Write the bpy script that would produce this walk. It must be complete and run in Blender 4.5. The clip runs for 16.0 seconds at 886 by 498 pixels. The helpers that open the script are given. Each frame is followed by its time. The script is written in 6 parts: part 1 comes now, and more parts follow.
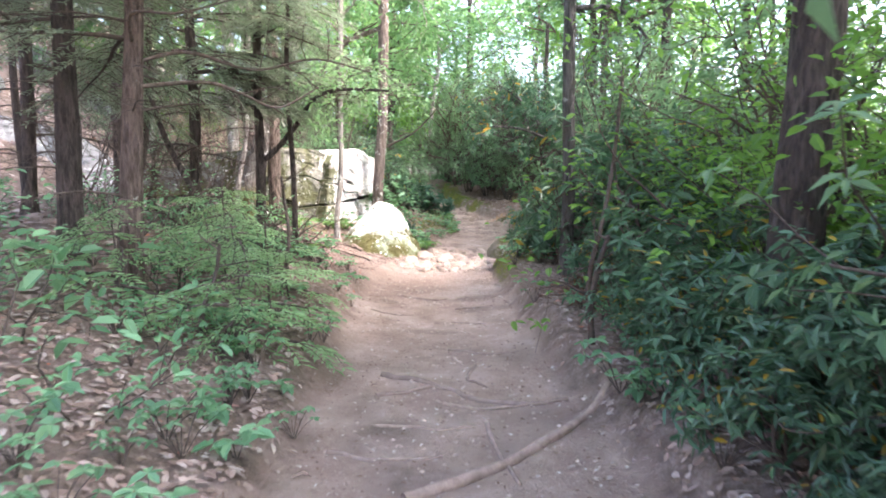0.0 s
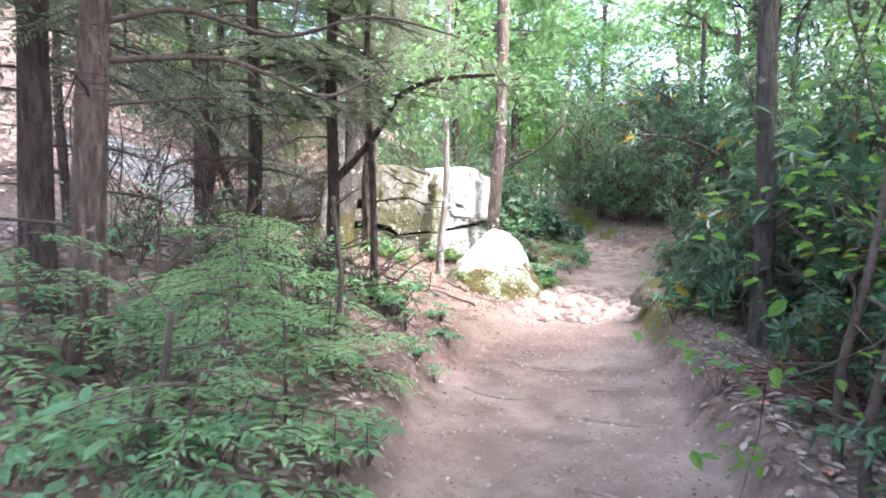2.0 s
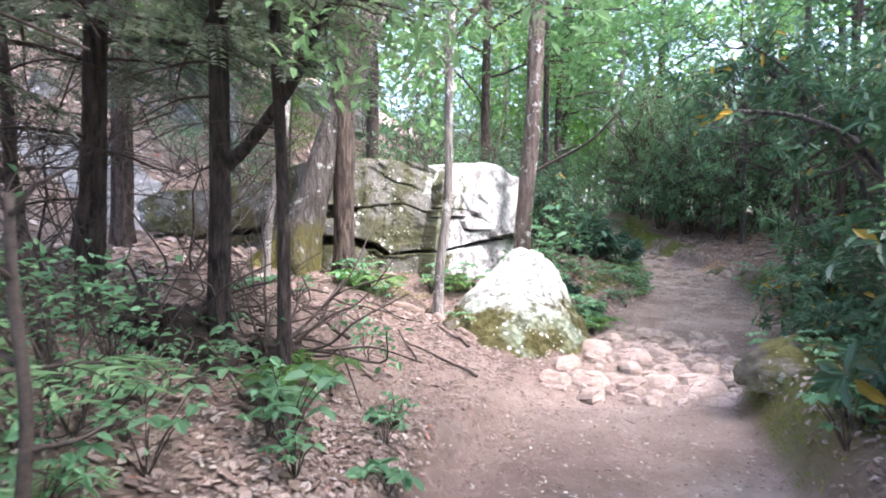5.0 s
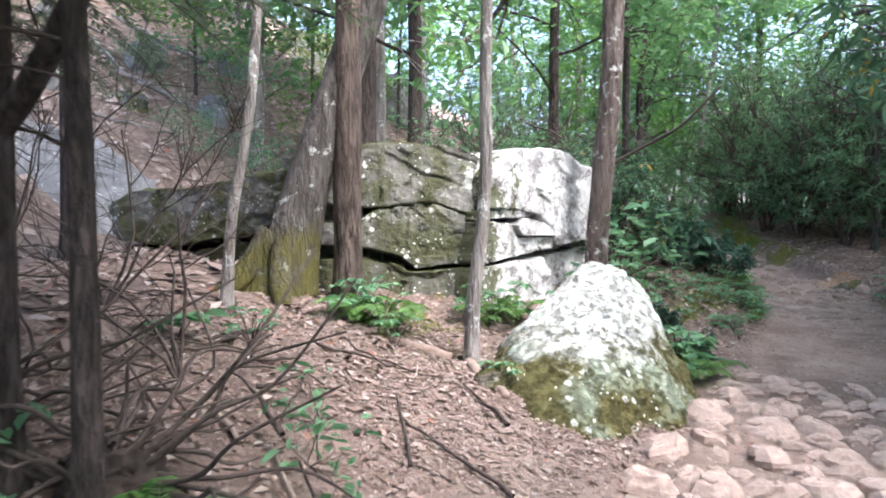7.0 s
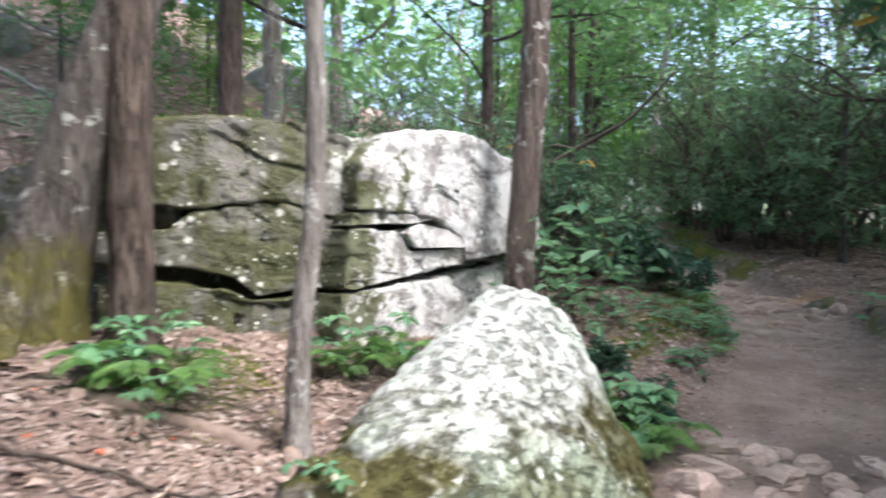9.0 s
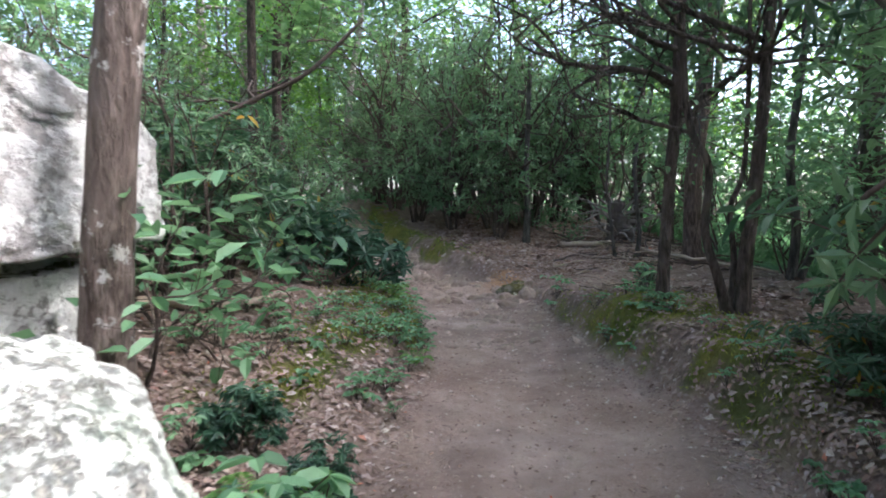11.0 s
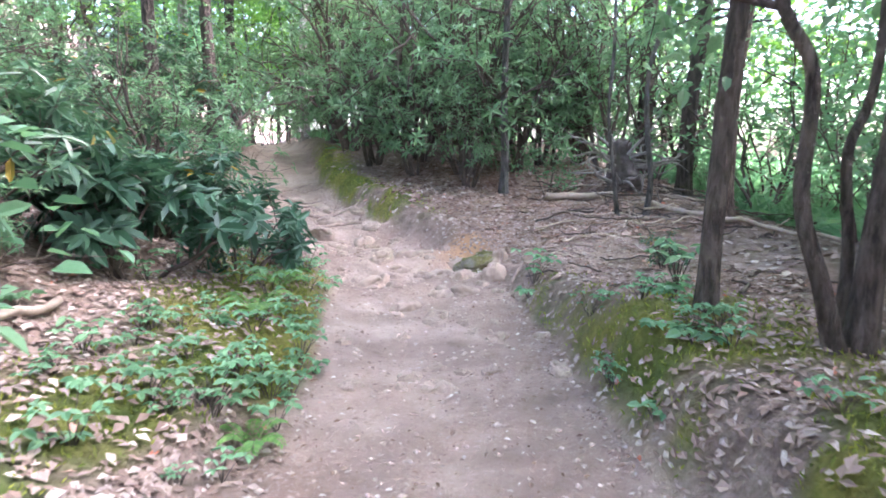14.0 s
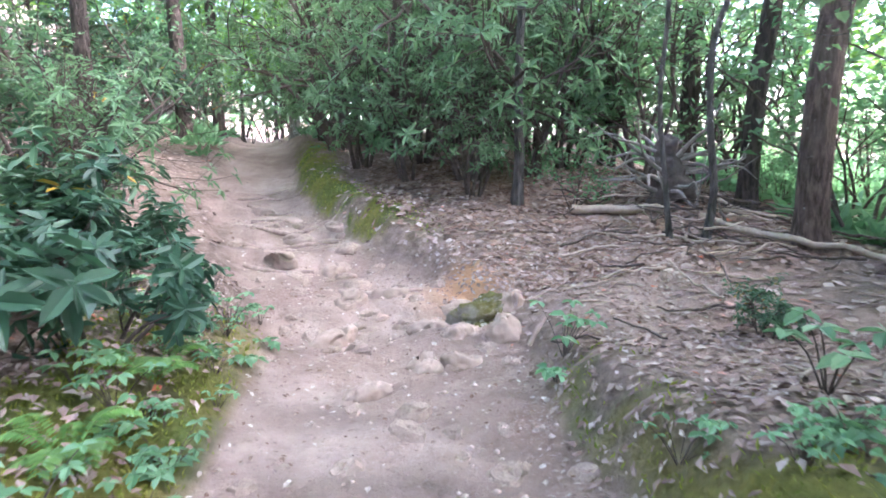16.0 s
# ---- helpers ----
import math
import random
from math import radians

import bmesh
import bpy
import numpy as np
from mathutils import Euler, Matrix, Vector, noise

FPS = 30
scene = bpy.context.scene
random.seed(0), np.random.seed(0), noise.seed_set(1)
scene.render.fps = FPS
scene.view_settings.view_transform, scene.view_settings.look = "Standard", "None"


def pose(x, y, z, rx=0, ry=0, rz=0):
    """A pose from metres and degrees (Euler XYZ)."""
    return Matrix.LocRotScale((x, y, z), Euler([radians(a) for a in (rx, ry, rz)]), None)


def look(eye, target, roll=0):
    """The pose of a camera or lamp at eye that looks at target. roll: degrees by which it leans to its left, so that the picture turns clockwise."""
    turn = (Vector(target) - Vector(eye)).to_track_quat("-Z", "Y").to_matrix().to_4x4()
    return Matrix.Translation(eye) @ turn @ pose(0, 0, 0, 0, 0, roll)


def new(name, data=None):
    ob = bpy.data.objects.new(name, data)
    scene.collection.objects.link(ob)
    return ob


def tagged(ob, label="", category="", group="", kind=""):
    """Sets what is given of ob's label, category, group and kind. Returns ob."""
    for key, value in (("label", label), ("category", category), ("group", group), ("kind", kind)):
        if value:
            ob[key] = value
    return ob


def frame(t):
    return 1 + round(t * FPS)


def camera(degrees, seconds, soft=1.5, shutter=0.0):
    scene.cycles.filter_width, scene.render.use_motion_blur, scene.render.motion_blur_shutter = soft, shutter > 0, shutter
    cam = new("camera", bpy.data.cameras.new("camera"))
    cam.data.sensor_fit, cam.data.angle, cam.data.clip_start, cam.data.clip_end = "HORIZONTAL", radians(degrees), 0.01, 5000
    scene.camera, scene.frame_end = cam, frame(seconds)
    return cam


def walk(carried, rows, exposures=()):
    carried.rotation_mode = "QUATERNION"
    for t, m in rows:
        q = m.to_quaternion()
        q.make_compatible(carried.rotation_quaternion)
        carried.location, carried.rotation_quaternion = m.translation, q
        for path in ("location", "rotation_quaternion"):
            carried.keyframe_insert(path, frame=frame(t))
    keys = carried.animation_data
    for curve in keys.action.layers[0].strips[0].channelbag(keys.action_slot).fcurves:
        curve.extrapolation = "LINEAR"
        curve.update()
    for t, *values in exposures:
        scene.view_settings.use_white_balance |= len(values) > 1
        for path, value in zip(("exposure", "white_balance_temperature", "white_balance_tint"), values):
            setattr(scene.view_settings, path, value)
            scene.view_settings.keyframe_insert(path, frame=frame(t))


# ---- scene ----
cam = camera(68.6, 16.0, soft=1.8, shutter=0.4)
METRES, EYE, TILT, LEAN, TURN = 16.0, 1.6, -5.0, 0.0, 0.0
ROWS = [
    (0.0, 0.0, 0.0, 0.0, 0.0, 0.0, -0.0),
    (0.5, 0.005, 0.0373, 0.0035, 2.22, 0.6, -0.54),
    (1.0, 0.0064, 0.0709, 0.008, 5.81, 0.56, -0.8),
    (1.5, 0.0062, 0.1124, 0.013, 9.23, 1.39, -1.14),
    (2.0, 0.001, 0.148, 0.0146, 11.25, 2.0, -1.14),
    (2.5, 0.0015, 0.1818, 0.0176, 11.67, 2.29, -1.39),
    (3.0, 0.0012, 0.2146, 0.0213, 12.14, 2.62, -1.24),
    (3.5, -0.0006, 0.2514, 0.0287, 12.46, 2.78, -1.37),
    (4.0, -0.0003, 0.2818, 0.0309, 13.15, 2.73, -1.57),
    (6.5, -0.0225, 0.4398, 0.0457, 19.92, 2.45, -2.17),
    (7.0, -0.0245, 0.4738, 0.0494, 21.9, 2.5, -2.13),
    (7.5, -0.0253, 0.5052, 0.0521, 24.25, 2.4, -2.36),
    (8.0, -0.0258, 0.5412, 0.0539, 25.48, 2.83, -2.58),
    (8.5, -0.0295, 0.5669, 0.057, 25.27, 3.41, -2.66),
    (9.0, -0.0251, 0.5923, 0.0579, 18.3, 3.75, -1.63),
    (9.5, -0.0212, 0.6222, 0.0605, 7.51, 3.61, -0.29),
    (10.0, -0.0254, 0.6503, 0.0643, -4.12, 3.02, 0.22),
    (12.5, 0.0175, 0.7875, 0.0813, -8.26, -1.13, 0.43),
    (13.0, 0.0265, 0.8101, 0.085, -8.42, -2.8, 0.42),
    (13.5, 0.0337, 0.8356, 0.0852, -8.01, -3.36, 0.48),
    (14.0, 0.0413, 0.8605, 0.0888, -7.69, -3.41, 0.6),
    (14.5, 0.0484, 0.8894, 0.0914, -7.28, -4.13, 0.42),
    (15.0, 0.0574, 0.9185, 0.0949, -7.72, -3.91, 0.4),
    (15.5, 0.063, 0.9481, 0.0982, -7.25, -3.51, 0.57),
    (16.0, 0.0671, 0.9758, 0.1017, -6.6, -3.66, 0.54),
]
SKY, SUN = 0.14, 1.2
EXPOSURES = [(0.0, 3.7, 6350, 18), (1.0, 3.78, 6250, 18), (2.0, 3.75, 6050, 19), (3.5, 3.55, 5850, 20), (4.2, 3.42, 5800, 21), (7.0, 2.85, 5800, 15), (8.0, 2.75, 5800, 14), (9.0, 2.6, 5950, 13), (9.6, 2.55, 6000, 13), (10.2, 2.5, 6000, 15), (11.5, 3.4, 5950, 18), (12.5, 4.3, 6100, 22), (14.0, 4.38, 5850, 23), (16.0, 4.42, 5800, 23)]
walk(cam, [(t, pose(0, 0, EYE, TILT, LEAN, TURN) @ pose(METRES * x, METRES * y, METRES * z, 90 + pitch, roll, yaw)) for t, x, y, z, yaw, pitch, roll in ROWS], EXPOSURES)

# ---------------------------------------------------------------- world, sun, exposure
world = bpy.data.worlds.new("sky")
scene.world = world
world.use_nodes = True
wn = world.node_tree.nodes
sky = wn.new("ShaderNodeTexSky")
sky.sky_type = "NISHITA"
sky.sun_disc = False
sky.sun_elevation, sky.sun_rotation = radians(54), radians(105)
sky.air_density, sky.dust_density = 1.0, 5.0
wn["Background"].inputs["Strength"].default_value = SKY
world.node_tree.links.new(sky.outputs[0], wn["Background"].inputs["Color"])
sun = new("sun", bpy.data.lights.new("sun", "SUN"))
sun.data.energy, sun.data.angle, sun.data.color = SUN, radians(18), (1.0, 0.96, 0.88)
sun.matrix_world = look((6 * math.sin(radians(105)), 6 * math.cos(radians(105)), 8.2), (0, 0, 0))


# ---------------------------------------------------------------- numeric helpers
TABLE = np.random.default_rng(3).random(4096)


def smooth(e0, e1, v):
    t = np.clip((v - e0) / (e1 - e0), 0, 1)
    return t * t * (3 - 2 * t)


def vnoise(p):
    """Smooth value noise, 0 to 1, at the rows of p."""
    p = np.asarray(p, float)
    i = np.floor(p).astype(np.int64)
    f = p - i
    f = f * f * (3 - 2 * f)
    out = 0
    for a in (0, 1):
        for b in (0, 1):
            for c in (0, 1):
                h = TABLE[((i[:, 0] + a) * 73 + (i[:, 1] + b) * 179 + (i[:, 2] + c) * 283) % 4096]
                out = out + h * (f[:, 0] if a else 1 - f[:, 0]) * (f[:, 1] if b else 1 - f[:, 1]) * (f[:, 2] if c else 1 - f[:, 2])
    return out


def fbm(p, octaves=4):
    p = np.asarray(p, float)
    s, a = 0, 0.5
    for k in range(octaves):
        s = s + a * (vnoise(p * 2 ** k + 17.3 * k) - 0.5)
        a /= 2
    return s


def facets(p, seed=0):
    """Chiselled relief: a tilted plane for each nearest random cell, about -0.5 to 0.5."""
    p = np.asarray(p, float)
    base = np.floor(p).astype(np.int64)
    best, out = np.full(len(p), 9e9), np.zeros(len(p))
    for a in (-1, 0, 1):
        for b in (-1, 0, 1):
            for c in (-1, 0, 1):
                q = base + (a, b, c)
                k = (q[:, 0] * 73 + q[:, 1] * 179 + q[:, 2] * 283 + seed * 37)
                r = np.stack([TABLE[(k + m * 911) % 4096] for m in range(7)], 1)
                d = p - q - r[:, :3]
                dist = (d * d).sum(1)
                h = (d * (r[:, 3:6] - .5)).sum(1) * 1.1 + (r[:, 6] - .5) * .55
                near = dist < best
                best, out = np.where(near, dist, best), np.where(near, h, out)
    return out


def fbm2(x, y, scale, octaves=4, seed=0.0):
    x, y = np.broadcast_arrays(np.asarray(x, float), np.asarray(y, float))
    q = np.stack([x.ravel() * scale + seed, y.ravel() * scale + seed * 1.7, np.full(x.size, seed + 0.37)], 1)
    return fbm(q, octaves).reshape(x.shape)


# ---------------------------------------------------------------- the lie of the land
TY = [-8, 3, 7, 9, 11, 12.5, 14.5, 17, 18.5, 20, 21.2, 23, 25, 29, 34, 60]
TX = [.1, .15, -.1, -.05, .1, .4, .85, 1.15, 1.2, 1.25, .85, .2, -.45, -.9, -1.8, -5]
TW = [.9, .9, .88, .85, .68, .7, 1.1, .74, .78, .74, .72, .6, .52, .5, .5, .5]
TZ = [-.3, .05, .2, .27, .3, .33, .42, .52, .56, .63, .73, .92, 1.2, 1.92, 2.05, 2.6]
LB = [.15, .15, .24, .2, .04, .02, .03, .17, .2, .15, .12, .1, .1, .1, .1, .1]
RB = [.22, .22, .25, .34, .34, .25, .28, .42, .25, .12, .2, .3, .3, .2, .2, .2]


def knot(y, k):
    return sum(np.interp(y + d, TY, k) for d in (-.6, -.3, 0, .3, .6)) / 5


def sides(x, y):
    """Metres past the trail's left and right edge."""
    d = x - knot(y, TX)
    w = knot(y, TW)
    return np.maximum(-d - w, 0), np.maximum(d - w, 0), np.abs(d) / w


def G(x, y):
    """Height of the ground without its small unevenness."""
    x, y = np.asarray(x, float), np.asarray(y, float)
    l, r, m = sides(x, y)
    z = knot(y, TZ) + knot(y, LB) * smooth(0, .35, l) + .27 * np.clip(l - .15, 0, 3) + .1 * np.clip(l - 3.15, 0, 3.3)
    rise = 6.4 - 2.4 * smooth(17, 21, y)
    z = z + .62 * np.clip(l - rise, 0, 16) * smooth(0, 1.6, l - rise + .4)
    z = z + knot(y, RB) * smooth(0, .3, r) + .05 * np.clip(r, 0, 3) * smooth(5, 15, y) - .10 * np.clip(r - 3.5, 0, 40)
    return z - .05 * (1 - np.clip(m, 0, 1) ** 2)


def ground(x, y):
    """Height of the ground with its unevenness."""
    x, y = np.asarray(x, float), np.asarray(y, float)
    l, r, m = sides(x, y)
    off = smooth(0, .5, l + r)
    z = G(x + .18 * fbm2(x, y, 1.6, 3, 5.0), y)
    z = z + fbm2(x, y, .9, 3, 2.0) * (.10 + .16 * off) + fbm2(x, y, 4.5, 4, 9.0) * (.065 + .05 * off)
    step = np.sin(y * 4.6 + 2.5 * fbm2(x, y, 1.2, 2, 4.0) * 4) * smooth(19.2, 20.2, y) * (1 - smooth(25, 27, y)) * (1 - off)
    return z + .05 * np.sign(step) * np.abs(step) ** .5


def gz(x, y):
    return float(ground(np.array([x]), np.array([y]))[0])


# ---------------------------------------------------------------- mesh helpers
class Geo:
    """Collects vertices and faces of one mesh."""

    def __init__(self):
        self.v, self.f, self.n = [], [], 0

    def add(self, v, f):
        v = np.asarray(v, float).reshape(-1, 3)
        f = np.asarray(f, int)
        self.v.append(v)
        self.f.extend((f + self.n).tolist())
        self.n += len(v)
        return self

    def verts(self):
        return np.concatenate(self.v) if self.v else np.zeros((0, 3))


def mesh_of(name, geo, material, soft=True):
    me = bpy.data.meshes.new(name)
    me.from_pydata(geo.verts().tolist(), [], geo.f)
    me.materials.append(material)
    if soft:
        me.polygons.foreach_set("use_smooth", np.ones(len(me.polygons), bool))
    me.update()
    return me


def part(name, geo, material, parent, label="", soft=True):
    """One mesh object under a thing or a part. geo may be a Geo or a mesh."""
    ob = new(name, geo if isinstance(geo, bpy.types.Mesh) else mesh_of(name, geo, material, soft))
    ob.parent = parent
    return tagged(ob, label)


def thing(name, at, label, category, group="", kind="", turn=0, size=1.0):
    ob = new(name)
    ob.empty_display_size = 0.1
    ob.matrix_basis = pose(*at, 0, 0, turn) @ Matrix.Scale(size, 4)
    return tagged(ob, label, category, group, kind)


def unit(v):
    v = np.asarray(v, float)
    return v / (np.linalg.norm(v, axis=-1, keepdims=True) + 1e-9)


def spline(points, n):
    """Points along a smooth curve through the given ones."""
    p = np.asarray(points, float)
    if len(p) < 3:
        return p[0] + (p[-1] - p[0]) * np.linspace(0, 1, n)[:, None]
    q = np.vstack([2 * p[0] - p[1], p, 2 * p[-1] - p[-2]])
    s = np.linspace(0, len(p) - 1 - 1e-6, n)
    i = s.astype(int)
    t = (s - i)[:, None]
    a, b, c, d = q[i], q[i + 1], q[i + 2], q[i + 3]
    return .5 * (2 * b + (c - a) * t + (2 * a - 5 * b + 4 * c - d) * t ** 2 + (3 * b - a - 3 * c + d) * t ** 3)


def tube(geo, path, radii, sides_n=8, rough=0.0, seed=0.0, cap=True):
    """A tapered tube along a path."""
    p = np.asarray(path, float)
    n = len(p)
    r = np.broadcast_to(np.asarray(radii, float), (n,))
    t = unit(np.gradient(p, axis=0))
    ref = np.array([0.31, 0.95, 0.05]) if abs(t[0][2]) > .5 else np.array([0.05, 0.1, 1.0])
    u = unit(np.cross(t, ref))
    w = np.cross(t, u)
    ang = np.linspace(0, 2 * np.pi, sides_n, endpoint=False)
    ring = np.cos(ang)[None, :, None] * u[:, None] + np.sin(ang)[None, :, None] * w[:, None]
    rr = np.repeat(r[:, None], sides_n, 1)
    if rough:
        q = (p[:, None] + ring * .12).reshape(-1, 3)
        rr = rr * (1 + rough * 2 * fbm(q * np.array([9, 9, 2.2]) + seed, 3).reshape(n, sides_n))
    v = (p[:, None] + ring * rr[..., None]).reshape(-1, 3)
    i = np.arange(n - 1)[:, None] * sides_n + np.arange(sides_n)[None]
    j = np.arange(n - 1)[:, None] * sides_n + (np.arange(sides_n)[None] + 1) % sides_n
    f = np.stack([i, j, j + sides_n, i + sides_n], -1).reshape(-1, 4)
    geo.add(v, f)
    if cap:
        geo.f.append([geo.n - sides_n + k for k in range(sides_n)])
    return geo


def leaves(geo, P, D, N, L, W, fine=False, fold=.25, curl=.15):
    """Leaf blades folded along the midrib: base P, direction D, upper side N, length L, width W."""
    P, D, N = np.asarray(P, float), unit(D), np.asarray(N, float)
    S = unit(np.cross(D, N))
    N = np.cross(S, D)
    L, W = np.asarray(L, float)[:, None], np.asarray(W, float)[:, None]
    n = len(P)
    tip = P + D * L - N * L * curl
    k = np.arange(n)[:, None]
    if fine:
        a, b = P + D * L * .3, P + D * L * .68 - N * L * curl * .4
        up = N * W * fold
        v = np.stack([P, a + S * W * .45 + up, b + S * W * .42 + up * .9, tip, b - S * W * .42 + up * .9, a - S * W * .45 + up], 1)
        f = np.concatenate([k * 6 + np.array([[0, 1, 2, 3]]), k * 6 + np.array([[0, 3, 4, 5]])])
    else:
        a = P + D * L * .45 + N * W * fold
        v = np.stack([P, a + S * W * .5, tip, a - S * W * .5], 1)
        f = np.concatenate([k * 4 + np.array([[0, 1, 2]]), k * 4 + np.array([[0, 2, 3]])])
    return geo.add(v, f)


def rand_dirs(g, n, up=0.0):
    d = g.normal(size=(n, 3))
    d[:, 2] += up
    return unit(d)


def branching(g, geo, p, d, length, r, depth, tips, kids=4, wander=.35, lift=.1, sides_n=6, link=None):
    """A branch with its side branches; collects the ends of the twigs in tips."""
    n = 6 if depth > 0 else 4
    pts = [np.array(p, float)]
    d = unit(np.array(d, float))
    for k in range(n - 1):
        d = unit(d + g.normal(size=3) * wander / 2 + np.array([0, 0, lift]))
        pts.append(pts[-1] + d * length / (n - 1))
    pts = np.array(pts)
    first, k_sides = geo.n, max(3, sides_n)
    tube(geo, pts, np.linspace(r, r * .45, n), k_sides, cap=False)
    if link is not None:
        geo.f.append([first, first + 1, link])
    if depth == 0:
        tips.append((pts[-1], d))
        tips.append((pts[-2], unit(d + g.normal(size=3) * .5)))
        return
    for k in range(kids):
        s = .3 + .7 * (k + g.random() * .8) / kids
        i = min(n - 2, int(s * (n - 1)))
        q = pts[i] + (pts[i + 1] - pts[i]) * g.random()
        e = unit(d + rand_dirs(g, 1)[0] * .95)
        branching(g, geo, q, e, length * (.45 + .25 * g.random()), r * .5, depth - 1, tips, kids, wander, lift, sides_n - 2, first + i * k_sides)
    tips.append((pts[-1], d))


# ---------------------------------------------------------------- materials
def material(name):
    m = bpy.data.materials.new(name)
    m.use_nodes = True
    nt = m.node_tree
    return m, nt, nt.nodes["Principled BSDF"], nt.nodes["Material Output"]


def node(nt, kind, **values):
    n = nt.nodes.new(kind)
    for k, v in values.items():
        n.inputs[k.replace("_", " ")].default_value = v
    return n


def coords(nt, which="Object", scale=(1, 1, 1)):
    c = nt.nodes.new("ShaderNodeTexCoord")
    m = nt.nodes.new("ShaderNodeMapping")
    m.inputs["Scale"].default_value = scale
    nt.links.new(c.outputs[which], m.inputs["Vector"])
    return m.outputs[0]


def noise_of(nt, vec, scale, detail=4.0, rough=.6):
    n = node(nt, "ShaderNodeTexNoise", Scale=scale, Detail=detail, Roughness=rough)
    nt.links.new(vec, n.inputs["Vector"])
    return n.outputs["Fac"]


def ramp(nt, fac, stops):
    r = nt.nodes.new("ShaderNodeValToRGB")
    e = r.color_ramp.elements
    while len(e) < len(stops):
        e.new(.5)
    for el, (pos, col) in zip(e, stops):
        el.position = pos
        el.color = (*col, 1) if len(col) == 3 else col
    nt.links.new(fac, r.inputs["Fac"])
    return r.outputs["Color"]


def grey(nt, fac, lo, hi):
    return ramp(nt, fac, [(lo, (0, 0, 0)), (hi, (1, 1, 1))])


def mixed(nt, fac, a, b, mode="MIX"):
    m = nt.nodes.new("ShaderNodeMix")
    m.data_type, m.blend_type = "RGBA", mode
    for socket, value in ((m.inputs["Factor"], fac), (m.inputs["A"], a), (m.inputs["B"], b)):
        if isinstance(value, bpy.types.NodeSocket):
            nt.links.new(value, socket)
        elif isinstance(value, (int, float)):
            socket.default_value = value
        else:
            socket.default_value = (*value, 1)
    return m.outputs["Result"]


def math_of(nt, op, a, b):
    m = nt.nodes.new("ShaderNodeMath")
    m.operation = op
    for socket, value in zip(m.inputs, (a, b)):
        if isinstance(value, bpy.types.NodeSocket):
            nt.links.new(value, socket)
        else:
            socket.default_value = value
    return m.outputs[0]


def bumped(nt, bsdf, height, strength=.5, distance=.02):
    b = node(nt, "ShaderNodeBump", Strength=strength, Distance=distance)
    nt.links.new(height, b.inputs["Height"])
    nt.links.new(b.outputs[0], bsdf.inputs["Normal"])


def leaf_material(name, dark, light, rough=.45, through_light=.4, spots=None):
    """A leaf: each blade its own tint, light shining through it."""
    m, nt, bsdf, out = material(name)
    geo = nt.nodes.new("ShaderNodeNewGeometry")
    info = nt.nodes.new("ShaderNodeObjectInfo")
    col = mixed(nt, geo.outputs["Random Per Island"], dark, light)
    if spots:
        col = mixed(nt, grey(nt, geo.outputs["Random Per Island"], .965, .975), col, spots)
    hue = node(nt, "ShaderNodeHueSaturation", Saturation=1.0)
    nt.links.new(math_of(nt, "MULTIPLY_ADD", info.outputs["Random"], .5), hue.inputs["Value"])
    hue.inputs["Value"].links[0].from_node.inputs[2].default_value = .75
    nt.links.new(col, hue.inputs["Color"])
    col = hue.outputs[0]
    vein = noise_of(nt, coords(nt), 60, 2)
    col = mixed(nt, math_of(nt, "MULTIPLY", vein, .35), col, (.02, .03, .015))
    nt.links.new(col, bsdf.inputs["Base Color"])
    bsdf.inputs["Roughness"].default_value = rough
    bsdf.inputs["Specular IOR Level"].default_value = .38
    tr = nt.nodes.new("ShaderNodeBsdfTranslucent")
    nt.links.new(mixed(nt, .5, col, (light[0] * 1.25, light[1] * 1.25, light[2] * .9)), tr.inputs["Color"])
    mx = node(nt, "ShaderNodeMixShader", Fac=through_light)
    nt.links.new(bsdf.outputs[0], mx.inputs[1])
    nt.links.new(tr.outputs[0], mx.inputs[2])
    nt.links.new(mx.outputs[0], out.inputs["Surface"])
    return m


def bark_material(name, dark, light, lichen=None, lichen_at=.62, moss=None, ridge=26):
    m, nt, bsdf, out = material(name)
    v = coords(nt, "Object", (1, 1, .22))
    r = noise_of(nt, v, ridge, 5, .65)
    big = noise_of(nt, coords(nt), 2.2, 3)
    col = ramp(nt, r, [(.40, dark), (.60, light)])
    col = mixed(nt, grey(nt, big, .35, .75), col, tuple(c * .62 for c in light))
    if lichen:
        patch = noise_of(nt, coords(nt), 7, 4, .7)
        col = mixed(nt, grey(nt, patch, lichen_at, lichen_at + .06), col, lichen)
    if moss:
        sep = nt.nodes.new("ShaderNodeSeparateXYZ")
        nt.links.new(coords(nt), sep.inputs[0])
        edge = math_of(nt, "ADD", sep.outputs[2], math_of(nt, "MULTIPLY", noise_of(nt, coords(nt), 3.2, 5, .7), 2.2))
        col = mixed(nt, ramp(nt, math_of(nt, "MULTIPLY", edge, .5), [(.66, (1, 1, 1)), (.9, (0, 0, 0))]), col, moss)
    nt.links.new(col, bsdf.inputs["Base Color"])
    bsdf.inputs["Roughness"].default_value = .92
    bsdf.inputs["Specular IOR Level"].default_value = .25
    bumped(nt, bsdf, grey(nt, r, .38, .62), 1.0, .03)
    return m


